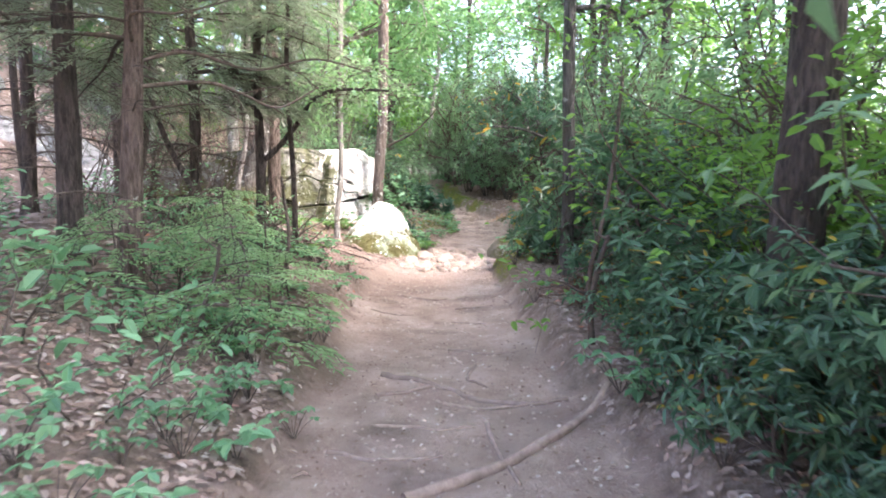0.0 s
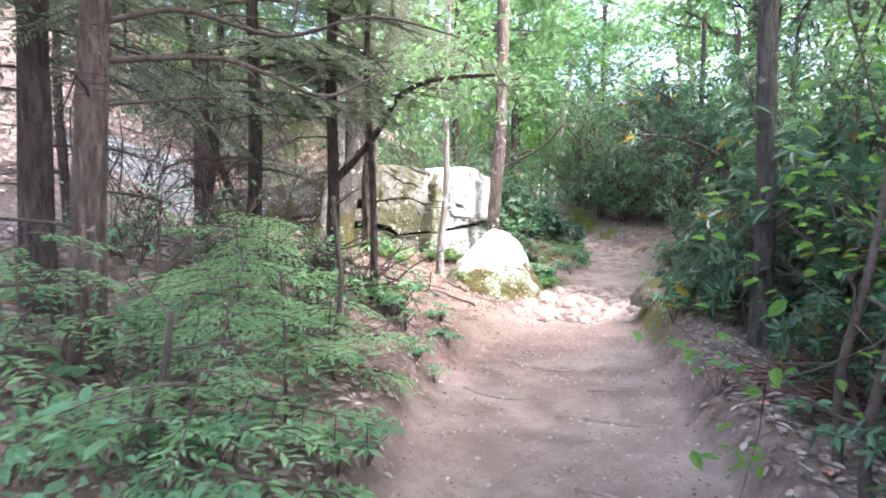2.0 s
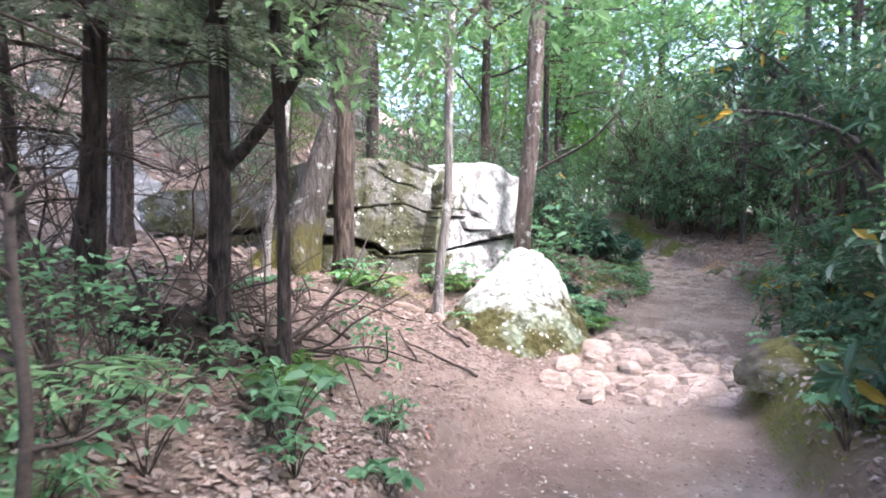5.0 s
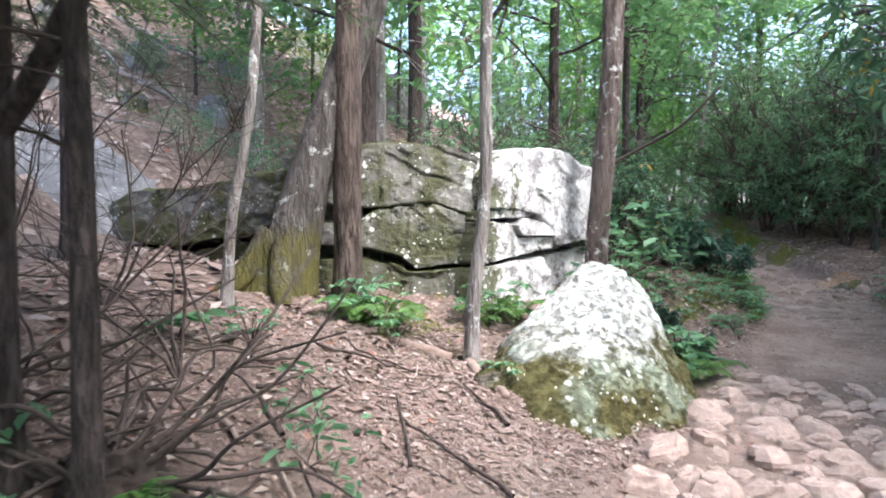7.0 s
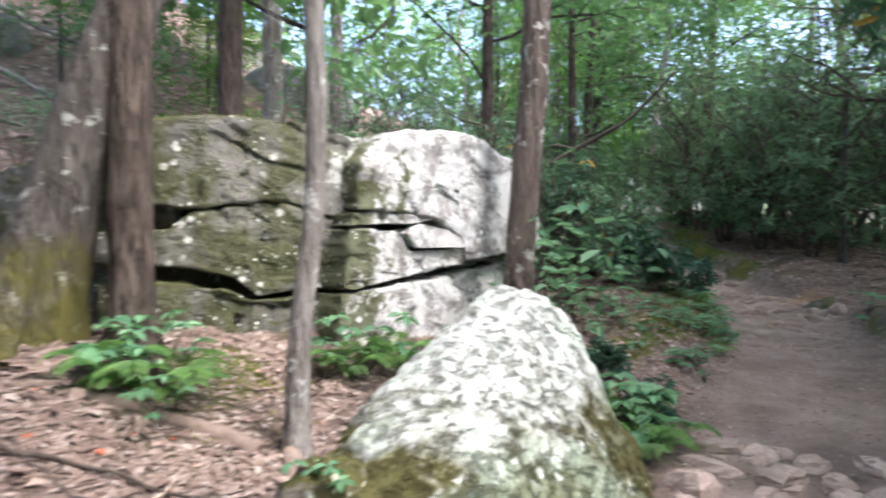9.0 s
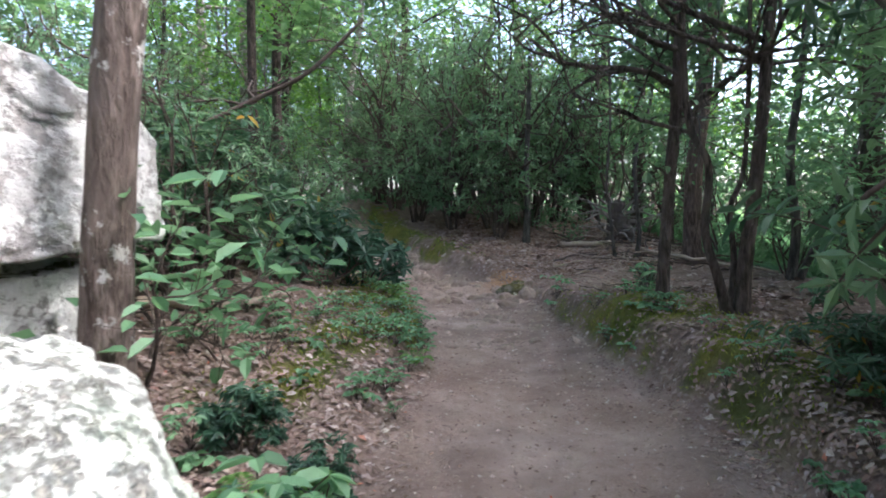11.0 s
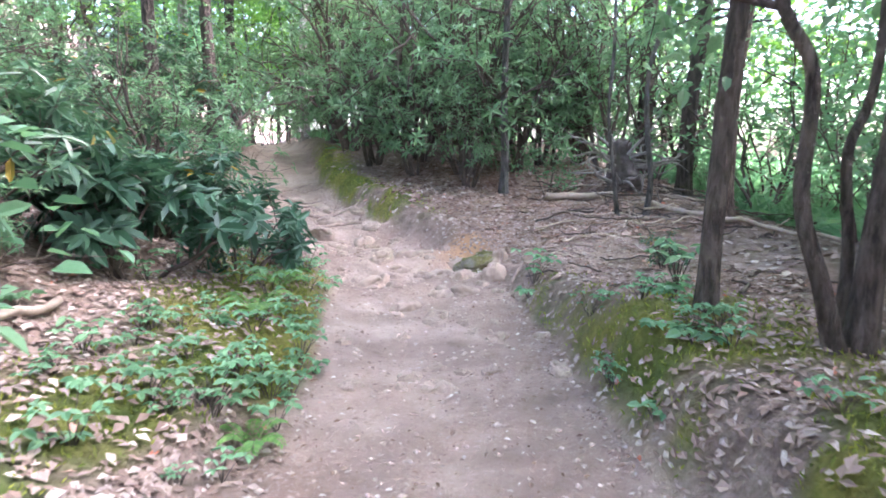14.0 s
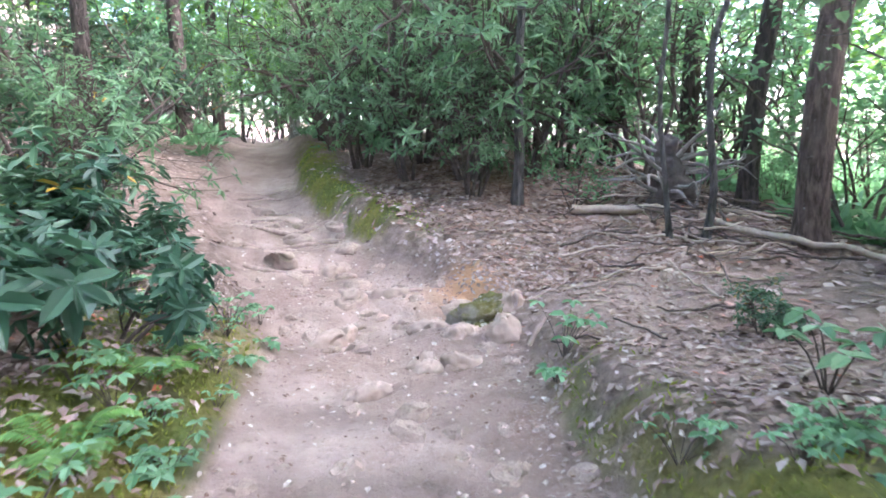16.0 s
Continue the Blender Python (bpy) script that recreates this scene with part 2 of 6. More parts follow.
def rock_material(name, dark, light, lichen, moss, lichen_at=.55, moss_top=.5, moss_side=.62, low=None, fine=1.0, crust=0.0, stain=None, mossy_end=None, pale_end=None):
    """Weathered sandstone: pale lichen in patches and spots, moss on what faces up and in blotches, rain streaks."""
    m, nt, bsdf, out = material(name)
    c = coords(nt)
    n1, n2, n3 = noise_of(nt, c, 1.3, 6, .62), noise_of(nt, c, 9, 6, .7), noise_of(nt, c, 42, 4, .7)
    col = ramp(nt, n1, [(.32, dark), (.62, light)])
    col = mixed(nt, math_of(nt, "MULTIPLY", grey(nt, n2, .35, .7), .5), col, tuple(k * .5 for k in dark))
    streak = noise_of(nt, coords(nt, "Object", (1, 1, .16)), 7, 5, .7)
    col = mixed(nt, math_of(nt, "MULTIPLY", grey(nt, streak, .52, .66), .55), col, tuple(k * .42 for k in light))
    patch = math_of(nt, "ADD", math_of(nt, "MULTIPLY", noise_of(nt, c, 3.1 * fine, 6, .72), .7), math_of(nt, "MULTIPLY", n2, .3))
    scab = grey(nt, patch, lichen_at - (.03 if fine > 4 else 0), lichen_at + (.06 if fine > 4 else .04))
    col = mixed(nt, scab, col, lichen)
    geo = nt.nodes.new("ShaderNodeNewGeometry")
    sep = nt.nodes.new("ShaderNodeSeparateXYZ")
    nt.links.new(geo.outputs["Normal"], sep.inputs[0])
    mn = noise_of(nt, c, 2.4, 6, .68)
    top = math_of(nt, "ADD", math_of(nt, "MULTIPLY", sep.outputs[2], .45), mn)
    mcol = mixed(nt, noise_of(nt, c, 16, 4), tuple(k * .42 for k in moss), moss)
    fac = grey(nt, top, moss_top + .33, moss_top + .45)
    side = math_of(nt, "MULTIPLY", grey(nt, noise_of(nt, c, 1.7, 6, .74), moss_side, moss_side + .09), .86)
    fac = mixed(nt, 1.0, fac, side, "LIGHTEN")
    if low:
        zz = nt.nodes.new("ShaderNodeSeparateXYZ")
        nt.links.new(c, zz.inputs[0])
        e = math_of(nt, "ADD", math_of(nt, "ADD", zz.outputs[2], math_of(nt, "MULTIPLY", mn, .7)), math_of(nt, "MULTIPLY", n2, .45))
        fac = mixed(nt, 1.0, fac, ramp(nt, e, [(low, (1, 1, 1)), (low + .22, (0, 0, 0))]), "LIGHTEN")
    if mossy_end is not None or pale_end is not None:
        xx = nt.nodes.new("ShaderNodeSeparateXYZ")
        nt.links.new(c, xx.inputs[0])
        along = math_of(nt, "ADD", xx.outputs[0], math_of(nt, "MULTIPLY", math_of(nt, "SUBTRACT", noise_of(nt, c, 3.4, 6, .75), .5), 2.6))
    if mossy_end is not None:
        end = ramp(nt, math_of(nt, "SUBTRACT", math_of(nt, "ADD", along, .5), mossy_end), [(.42, (.9, .9, .9)), (.56, (0, 0, 0))])
        fac = mixed(nt, 1.0, fac, end, "LIGHTEN")
    col = mixed(nt, fac, col, mcol)
    if pale_end is not None:
        end = ramp(nt, math_of(nt, "SUBTRACT", math_of(nt, "ADD", along, .5), pale_end), [(.46, (0, 0, 0)), (.54, (1, 1, 1))])
        col = mixed(nt, end, col, tuple(k * 1.05 for k in lichen))
    # round lichen spots of two sizes, in clusters, over rock and moss alike
    for size, at in ((9.0, .50), (21.0, .53)):
        vo = node(nt, "ShaderNodeTexVoronoi", Scale=size)
        nt.links.new(c, vo.inputs["Vector"])
        where = grey(nt, noise_of(nt, c, size * .22, 3, .6), at, at + .05)
        dots = ramp(nt, math_of(nt, "ADD", vo.outputs["Distance"], math_of(nt, "MULTIPLY", n3, .4)), [(.38, (1, 1, 1)), (.46, (0, 0, 0))])
        col = mixed(nt, mixed(nt, 1.0, where, dots, "MULTIPLY"), col, tuple(min(.82, k * 1.1) for k in lichen))
    if stain:
        tint = math_of(nt, "MULTIPLY", grey(nt, noise_of(nt, c, 2.1, 4, .6), .50, .64), .5)
        col = mixed(nt, tint, col, stain)
    nt.links.new(col, bsdf.inputs["Base Color"])
    bsdf.inputs["Roughness"].default_value = .9
    bsdf.inputs["Specular IOR Level"].default_value = .25
    h = math_of(nt, "ADD", n2, math_of(nt, "MULTIPLY", n3, .6))
    h = math_of(nt, "ADD", h, math_of(nt, "MULTIPLY", scab, crust))
    bumped(nt, bsdf, h, 1.0, .035)
    return m


def plain_material(name, a, b, scale=12, rough=.85, bump=.4):
    m, nt, bsdf, out = material(name)
    c = coords(nt)
    info = nt.nodes.new("ShaderNodeObjectInfo")
    n, big = noise_of(nt, c, scale, 6, .65), noise_of(nt, c, scale / 7, 3)
    col = mixed(nt, grey(nt, n, .3, .7), a, b)
    col = mixed(nt, math_of(nt, "MULTIPLY", grey(nt, big, .4, .7), .5), col, tuple(k * .6 for k in a))
    col = mixed(nt, math_of(nt, "MULTIPLY", info.outputs["Random"], .35), col, tuple(k * .6 for k in a))
    nt.links.new(col, bsdf.inputs["Base Color"])
    bsdf.inputs["Roughness"].default_value = rough
    bsdf.inputs["Specular IOR Level"].default_value = .25
    bumped(nt, bsdf, n, bump, .02)
    return m


def ground_material():
    """Packed sandy clay on the trail, brown leaf mould beside it, moss on the banks."""
    m, nt, bsdf, out = material("forest_ground")
    c = coords(nt)
    n1, n2, n3 = noise_of(nt, c, .9, 5), noise_of(nt, c, 7, 6, .65), noise_of(nt, c, 55, 5, .7)
    dirt = ramp(nt, n1, [(.34, (.27, .19, .155)), (.5, (.40, .295, .245)), (.66, (.50, .39, .335))])
    dirt = mixed(nt, math_of(nt, "MULTIPLY", grey(nt, n2, .42, .72), .45), dirt, (.20, .135, .11))
    dirt = mixed(nt, math_of(nt, "MULTIPLY", grey(nt, n3, .52, .68), .5), dirt, (.54, .45, .40))
    dirt = mixed(nt, math_of(nt, "MULTIPLY", grey(nt, noise_of(nt, c, 24, 5, .75), .55, .68), .5), dirt, (.16, .11, .09))
    mould = ramp(nt, n2, [(.3, (.14, .10, .082)), (.5, (.235, .175, .147)), (.7, (.35, .275, .235))])
    mould = mixed(nt, math_of(nt, "MULTIPLY", grey(nt, n3, .45, .7), .5), mould, (.085, .058, .045))
    moss = mixed(nt, noise_of(nt, c, 24, 5), (.06, .075, .02), mixed(nt, grey(nt, noise_of(nt, c, 1.6, 3), .42, .6), (.12, .165, .035), (.28, .25, .055)))
    att = {}
    for key in ("trail", "moss", "clay"):
        a = nt.nodes.new("ShaderNodeAttribute")
        a.attribute_name = key
        att[key] = a.outputs["Fac"]
    col = mixed(nt, att["trail"], mould, dirt)
    col = mixed(nt, att["clay"], col, (.46, .26, .14))
    col = mixed(nt, att["moss"], col, moss)
    nt.links.new(col, bsdf.inputs["Base Color"])
    bsdf.inputs["Roughness"].default_value = .93
    bsdf.inputs["Specular IOR Level"].default_value = .2
    bumped(nt, bsdf, math_of(nt, "ADD", math_of(nt, "MULTIPLY", n2, 1.6), math_of(nt, "MULTIPLY", n3, .6)), 1.0, .05)
    return m


M_GROUND = ground_material()
M_WALL_MOSSY = rock_material("mossy_sandstone", (.10, .098, .085), (.32, .31, .28), (.66, .67, .62), (.115, .122, .048), .56, .30, .45, fine=2.2, crust=.25, pale_end=1.22)
M_LEDGE = rock_material("ledge_sandstone", (.085, .085, .08), (.26, .26, .25), (.5, .51, .48), (.12, .125, .04), .58, .36, .45, fine=2.0, crust=.25)
M_WALL_PALE = rock_material("pale_sandstone", (.30, .28, .27), (.54, .52, .51), (.71, .71, .70), (.13, .14, .05), .455, .66, .585, fine=1.3, crust=.2, mossy_end=-.12)
M_BOULDER = rock_material("lichened_boulder", (.40, .39, .335), (.52, .51, .455), (.68, .70, .65), (.18, .165, .06), .438, .78, .66, low=.80, fine=5.4, crust=.8, stain=(.50, .60, .47))
M_SLAB = rock_material("grey_slab", (.15, .147, .147), (.34, .335, .335), (.43, .43, .43), (.09, .10, .03), .58, .75, .78)
M_STONE = plain_material("trail_stone", (.40, .295, .245), (.64, .515, .445), 7, .85, .5)
M_BROWNSTONE = plain_material("brown_stone", (.27, .20, .16), (.47, .37, .31), 9, .9, .6)
M_MOSSROCK = rock_material("mossy_stone", (.14, .12, .09), (.3, .27, .22), (.42, .42, .34), (.15, .14, .045), .62, .40, .50, fine=2.0)
M_HEMLOCK_BARK = bark_material("hemlock_bark", (.03, .024, .021), (.13, .102, .092), (.25, .27, .23), .70)
M_RED_BARK = bark_material("reddish_bark", (.055, .039, .033), (.23, .17, .147), (.40, .38, .35), .66)
M_RIDGED_BARK = bark_material("ridged_bark", (.03, .022, .019), (.20, .155, .13), None, .7, None, 20)
M_MOSSY_BARK = bark_material("mossy_bark", (.05, .043, .038), (.19, .17, .155), (.48, .49, .46), .60, (.115, .105, .03), 16)
M_PALE_BARK = bark_material("pale_bark", (.17, .15, .135), (.42, .385, .36), (.64, .65, .63), .57, None, 14)
M_GREY_BARK = bark_material("grey_bark", (.035, .032, .03), (.16, .148, .138), (.34, .35, .33), .64, None, 18)
M_BROWN_BARK = bark_material("brown_bark", (.034, .026, .022), (.17, .135, .115), (.38, .36, .33), .68, None, 22)
M_TAN_BARK = bark_material("tan_bark", (.085, .064, .054), (.27, .215, .19), (.56, .55, .52), .585, None, 20)
M_TWIG = plain_material("twig_bark", (.06, .045, .038), (.17, .135, .115), 30, .9, .3)
M_DRY = plain_material("dry_wood", (.30, .23, .18), (.58, .48, .40), 18, .85, .3)
M_DEAD = plain_material("dead_twig", (.13, .07, .05), (.30, .19, .14), 24, .9, .3)
M_ROOT = plain_material("worn_root", (.21, .15, .125), (.42, .32, .27), 16, .8, .5)
M_WEATHERED = plain_material("weathered_root", (.15, .13, .12), (.42, .385, .36), 14, .9, .5)
# soil with the shade of a hollow put into its colour
M_SHADED_SOIL = plain_material("shaded_soil", (.028, .022, .019), (.09, .07, .058), 8, .95, .8)
M_SOIL = plain_material("bare_soil", (.06, .048, .043), (.20, .165, .15), 8, .95, .8)
L_HEMLOCK = leaf_material("hemlock_needles", (.14, .19, .14), (.31, .38, .285), .5, .4)
L_YOUNG = leaf_material("young_hemlock_needles", (.15, .31, .15), (.35, .54, .29), .5, .5)
L_RHODO = leaf_material("rhododendron_leaf", (.032, .088, .05), (.12, .23, .135), .34, .28, (.45, .28, .03))
L_CLUMP = leaf_material("broad_evergreen_leaf", (.024, .075, .046), (.072, .165, .10), .42, .25)
L_THICKET = leaf_material("thicket_leaf", (.075, .16, .09), (.21, .345, .19), .38, .42)
L_BRIGHT = leaf_material("bright_leaf", (.085, .22, .045), (.22, .41, .095), .45, .52)
L_CANOPY = leaf_material("canopy_leaf", (.075, .185, .08), (.205, .365, .165), .5, .45)
L_GROUND = leaf_material("ground_plant_leaf", (.085, .21, .115), (.23, .43, .235), .45, .4)
L_FERN = leaf_material("fern_leaf", (.07, .18, .05), (.20, .36, .10), .5, .4)
L_MOSS = leaf_material("moss_tuft", (.11, .16, .03), (.31, .34, .065), .8, .4)


def litter_material(name, stops):
    m, nt, bsdf, out = material(name)
    geo = nt.nodes.new("ShaderNodeNewGeometry")
    col = ramp(nt, geo.outputs["Random Per Island"], stops)
    col = mixed(nt, math_of(nt, "MULTIPLY", noise_of(nt, coords(nt), 40, 3), .5), col, (.12, .075, .055))
    nt.links.new(col, bsdf.inputs["Base Color"])
    bsdf.inputs["Roughness"].default_value = .9
    bsdf.inputs["Specular IOR Level"].default_value = .15
    return m


M_LITTER = litter_material("fallen_leaf", [(0, (.20, .145, .12)), (.3, (.275, .20, .17)), (.6, (.345, .265, .23)), (.85, (.42, .34, .30)), (.985, (.58, .50, .45)), (1.0, (.5, .12, .05))])
M_RUST = litter_material("rusty_leaf", [(0, (.10, .06, .045)), (.4, (.19, .12, .09)), (.75, (.29, .20, .155)), (1.0, (.42, .33, .28))])
M_SCRAP = litter_material("leaf_scrap", [(0, (.22, .15, .12)), (.4, (.36, .28, .24)), (.7, (.60, .52, .46)), (1.0, (.74, .68, .60))])

# ---------------------------------------------------------------- ground
def spaced(lo, hi, step, far, growth=1.25):
    mid = np.arange(lo, hi + step / 2, step)
    out, s = [], step
    while sum(out) < far:
        s *= growth
        out.append(s)
    a = np.cumsum(out)
    return np.concatenate([(mid[0] - a)[::-1], mid, mid[-1] + a])


def trail_mask(x, y):
    l, r, m = sides(x, y)
    e = fbm2(x, y, 3.0, 4, 8.0)
    t = 1 - smooth(-.12, .22, l + r * 1.9 - .03 + e * .7)
    fork = smooth(8.6, 9.6, y) * (1 - smooth(10.8, 12.2, y)) * (1 - smooth(1.0, 1.7, l + e))
    flat = smooth(17.6, 18.6, y) * (1 - smooth(20.5, 21.6, y)) * smooth(.2, .6, r) * (1 - smooth(1.6, 2.4, r + e)) * .7
    return np.clip(np.maximum(t, np.maximum(fork * .75, flat)), 0, 1)


def moss_mask(x, y):
    l, r, m = sides(x, y)
    e = fbm2(x, y, 2.2, 4, 3.0)
    back = .42 * (1 - smooth(15.8, 17.4, y))
    left = smooth(15.0, 15.6, y + .4 * l) * (1 - smooth(19, 20.5, y)) * smooth(back, back + .1, l) * (1 - smooth(.7, 1.1, l + e)) * smooth(-.24, -.04, e)
    right = smooth(14, 15.2, y) * (1 - smooth(18.6, 19.3, y)) * smooth(.0, .08, r) * (1 - smooth(.7, 1.3, r + e * 1.8 + .75 * smooth(16.9, 17.8, y))) * smooth(-.17, .02, e)
    far = smooth(21.5, 23, y) * (1 - smooth(27, 29, y)) * smooth(.02, .12, r) * (1 - smooth(.45, .8, r + e)) * smooth(-.15, 0, e)
    foot = np.exp(-((x + 2.5) ** 2 + (y - 12.9) ** 2) / .45) * smooth(-.08, .08, e)
    near = smooth(8.5, 10, y) * (1 - smooth(11.5, 12.5, y)) * smooth(.0, .1, r) * (1 - smooth(.5, .9, r)) * .8
    return np.clip(np.maximum.reduce([left, right, far, foot, near]), 0, 1)


def build_ground():
    xs, ys = spaced(-5.4, 5.2, .072, 400), spaced(1.0, 25.0, .078, 400)
    X, Y = np.meshgrid(xs, ys)
    Z = ground(X, Y)
    mo = moss_mask(X, Y)
    Z = Z + mo * (.02 + .16 * np.abs(fbm2(X, Y, 7, 4, 6.0)))
    nx, ny = len(xs), len(ys)
    i = np.arange(ny - 1)[:, None] * nx + np.arange(nx - 1)[None]
    f = np.stack([i, i + 1, i + 1 + nx, i + nx], -1).reshape(-1, 4)
    g = Geo().add(np.stack([X, Y, Z], -1), f)
    ob = new("ground", mesh_of("ground", g, M_GROUND))
    clay = np.exp(-((X - 1.85) ** 2 / .12 + (Y - 20.75) ** 2 / .12)) * .9
    for key, values in (("trail", trail_mask(X, Y)), ("moss", mo), ("clay", clay)):
        ob.data.attributes.new(key, "FLOAT", "POINT").data.foreach_set("value", values.ravel().astype(np.float32))
    return tagged(ob, "brown forest floor with a pinkish sandy trail and mossy banks", "ground", kind="structure")


build_ground()


def scatter_litter(name, n, x0, x1, y0, y1, size, weight, label, fine=True):
    """Dry fallen leaves strewn over the ground."""
    g = np.random.default_rng(11 + n)
    x, y = g.uniform(x0, x1, n * 3), g.uniform(y0, y1, n * 3)
    keep = g.random(n * 3) < weight(x, y)
    x, y = x[keep][:n], y[keep][:n]
    k = len(x)
    P = np.stack([x, y, ground(x, y) + .004 + .012 * g.random(k) + .05 * moss_mask(x, y)], 1)
    sx, sy = (ground(x + .05, y) - ground(x - .05, y)) / .1, (ground(x, y + .05) - ground(x, y - .05)) / .1
    N = unit(np.stack([-sx + g.normal(size=k) * .14, -sy + g.normal(size=k) * .14, np.ones(k)], 1))
    D = rand_dirs(g, k) * [1, 1, .1]
    D = D - N * (D * N).sum(1)[:, None]
    L = size * g.uniform(.5, 1.25, k) * np.where(sides(x, y)[2] < 1, .6, 1.0)
    geo = leaves(Geo(), P, D, N, L, L * g.uniform(.28, .8, k), fine, .13, g.uniform(-.05, .15))
    ob = new(name, mesh_of(name, geo, {"trail_debris": M_SCRAP, "slope_leaf_litter": M_RUST, "trail_leaf_bits": M_RUST}.get(name, M_LITTER), False))
    return tagged(ob, label, "leaf litter", kind="stuff")


def litter_weight(x, y):
    l, r, m = sides(x, y)
    fork = smooth(8.4, 9.4, y) * (1 - smooth(10.6, 11.6, y)) * smooth(-1.7, -.7, -np.abs(x + 1.5))
    return np.clip(.015 + .02 * smooth(11, 13, y) + .95 * smooth(.0, .45, l + r) * (.55 + 1.6 * np.abs(fbm2(x, y, 1.1, 3, 12.0))) - .42 * fork - .85 * smooth(14.6, 15.4, y) * (1 - smooth(17.2, 17.9, y)) * smooth(.12, .3, r) * (1 - smooth(.9, 1.5, r)) + .5 * smooth(13.4, 14.6, y) * (1 - smooth(16.6, 17.4, y)) * smooth(.8, .98, m) - .6 * smooth(17.4, 18.2, y) * (1 - smooth(20, 20.8, y)) * (1 - smooth(1.3, 2.0, r)) * smooth(.05, .2, r) + .4 * smooth(.7, .95, m) * smooth(12.5, 13.5, y) * (x > knot(y, TX)), .02, 1) * (1 - .72 * moss_mask(x, y))


def on_trail(x, y):
    return .02 + .98 * (sides(x, y)[2] < 1.05) * smooth(.2, .9, .55 + 1.5 * fbm2(x, y, 1.5, 2, 15.0) + .25 * sides(x, y)[2])


def beyond(x, y):
    return litter_weight(x, y) * ((np.abs(x) > 3.3) | (y > 21.5))


scatter_litter("leaf_litter", 76000, -3.4, 3.7, 8, 21.6, .058, litter_weight, "dry brown and tan fallen leaves strewn beside the trail", False)
scatter_litter("near_leaf_litter", 12000, -3.2, 2.6, 1.2, 8.2, .068, lambda x, y: litter_weight(x, y) * (y < 8), "dry brown fallen leaves among the plants beside the trail")
scatter_litter("leaf_crumbs", 30000, -3.8, .2, 7.6, 13.2, .032, lambda x, y: litter_weight(x, y) + .1, "crumbled dry leaf bits between the larger fallen leaves", False)
scatter_litter("outer_leaf_litter", 20000, -5.6, 6.5, 2.0, 27, .10, beyond, "dry brown fallen leaves under the shrubs", False)
scatter_litter("hillside_litter", 24000, -15, -3.4, 3, 33, .17, lambda x, y: np.ones_like(x), "dry brown and grey fallen leaves covering the hillside", False)
scatter_litter("slope_leaf_litter", 9000, 1.0, 5.6, 20.4, 25.5, .085, lambda x, y: smooth(.25, .5, sides(x, y)[1] + .5 * fbm2(x, y, 1.4, 3, 33.0)), "dry reddish-brown leaves on the slope below the thicket", False)
scatter_litter("trail_leaf_bits", 1500, -1.2, 2.4, 2, 24, .05, on_trail, "dark brown leaf bits scattered on the dirt trail")
scatter_litter("trail_debris", 2600, -1.2, 2.4, 2, 24, .055, on_trail, "small pale leaf scraps scattered on the dirt trail")


def pebbles():
    g = np.random.default_rng(19)
    geo = Geo()
    octa = np.array([(1, 0, 0), (0, 1, 0), (-1, 0, 0), (0, -1, 0), (0, 0, 1), (0, 0, -1)], float)
    tri = np.array([(0, 1, 4), (1, 2, 4), (2, 3, 4), (3, 0, 4), (1, 0, 5), (2, 1, 5), (3, 2, 5), (0, 3, 5)])
    for k in range(1500):
        y = g.uniform(2, 24)
        x = float(knot(np.array(y), TX)) + g.normal() * .5
        r = g.uniform(.006, .026)
        geo.add(octa * g.uniform(.6, 1.3, (6, 1)) * r * [1, 1, .6] + [x, y, gz(x, y)], tri)
    tagged(new("gravel", mesh_of("gravel", geo, M_STONE)), "small tan pebbles in the dirt trail", "gravel", kind="stuff")


pebbles()


# ---------------------------------------------------------------- rocks
def displaced(me, amount, scale, seed, fine=.25, layered=0.0, crease=.8, chips=0.0, chip_size=4.0):
    """Pushes a mesh along its normals: lumps, creases, thin beds and chiselled chips."""
    n = len(me.vertices)
    co, no = np.empty(n * 3, np.float32), np.empty(n * 3, np.float32)
    me.vertices.foreach_get("co", co)
    me.vertex_normals.foreach_get("vector", no)
    co, no = co.reshape(-1, 3).astype(float), no.reshape(-1, 3)
    h = fbm(co * scale + seed, 4) * amount * 2
    fold = np.abs(vnoise(co * scale * 1.3 + seed + 31) - .5)
    h = h - amount * crease * np.exp(-(fold / .035) ** 2) + fbm(co * scale * 6 + seed, 3) * amount * fine * 2
    if layered:
        bed = co[:, 2] * 3.4 + co[:, 0] * .9 + fbm(co * [1.3, 1.3, 1.0] + seed, 3) * 4.5
        lip = (bed - np.floor(bed)) ** 3 * smooth(.5, .72, vnoise(co * [1.9, 1.9, 3.1] + seed + 7))
        h = h + (lip * .7 + fbm(co * scale * 14 + seed, 2) * .45) * amount * layered
    if chips:
        warp = np.stack([fbm(co * 2.2 + seed + 50 * k, 2) for k in range(3)], 1)
        h = h + chips * (facets(co * chip_size + warp * 1.2, int(seed)) + .5 * facets(co * chip_size * 2.3 + warp, int(seed) + 5))
    co += no * h[:, None]
    me.vertices.foreach_set("co", co.ravel().astype(np.float32))
    me.update()
    return me


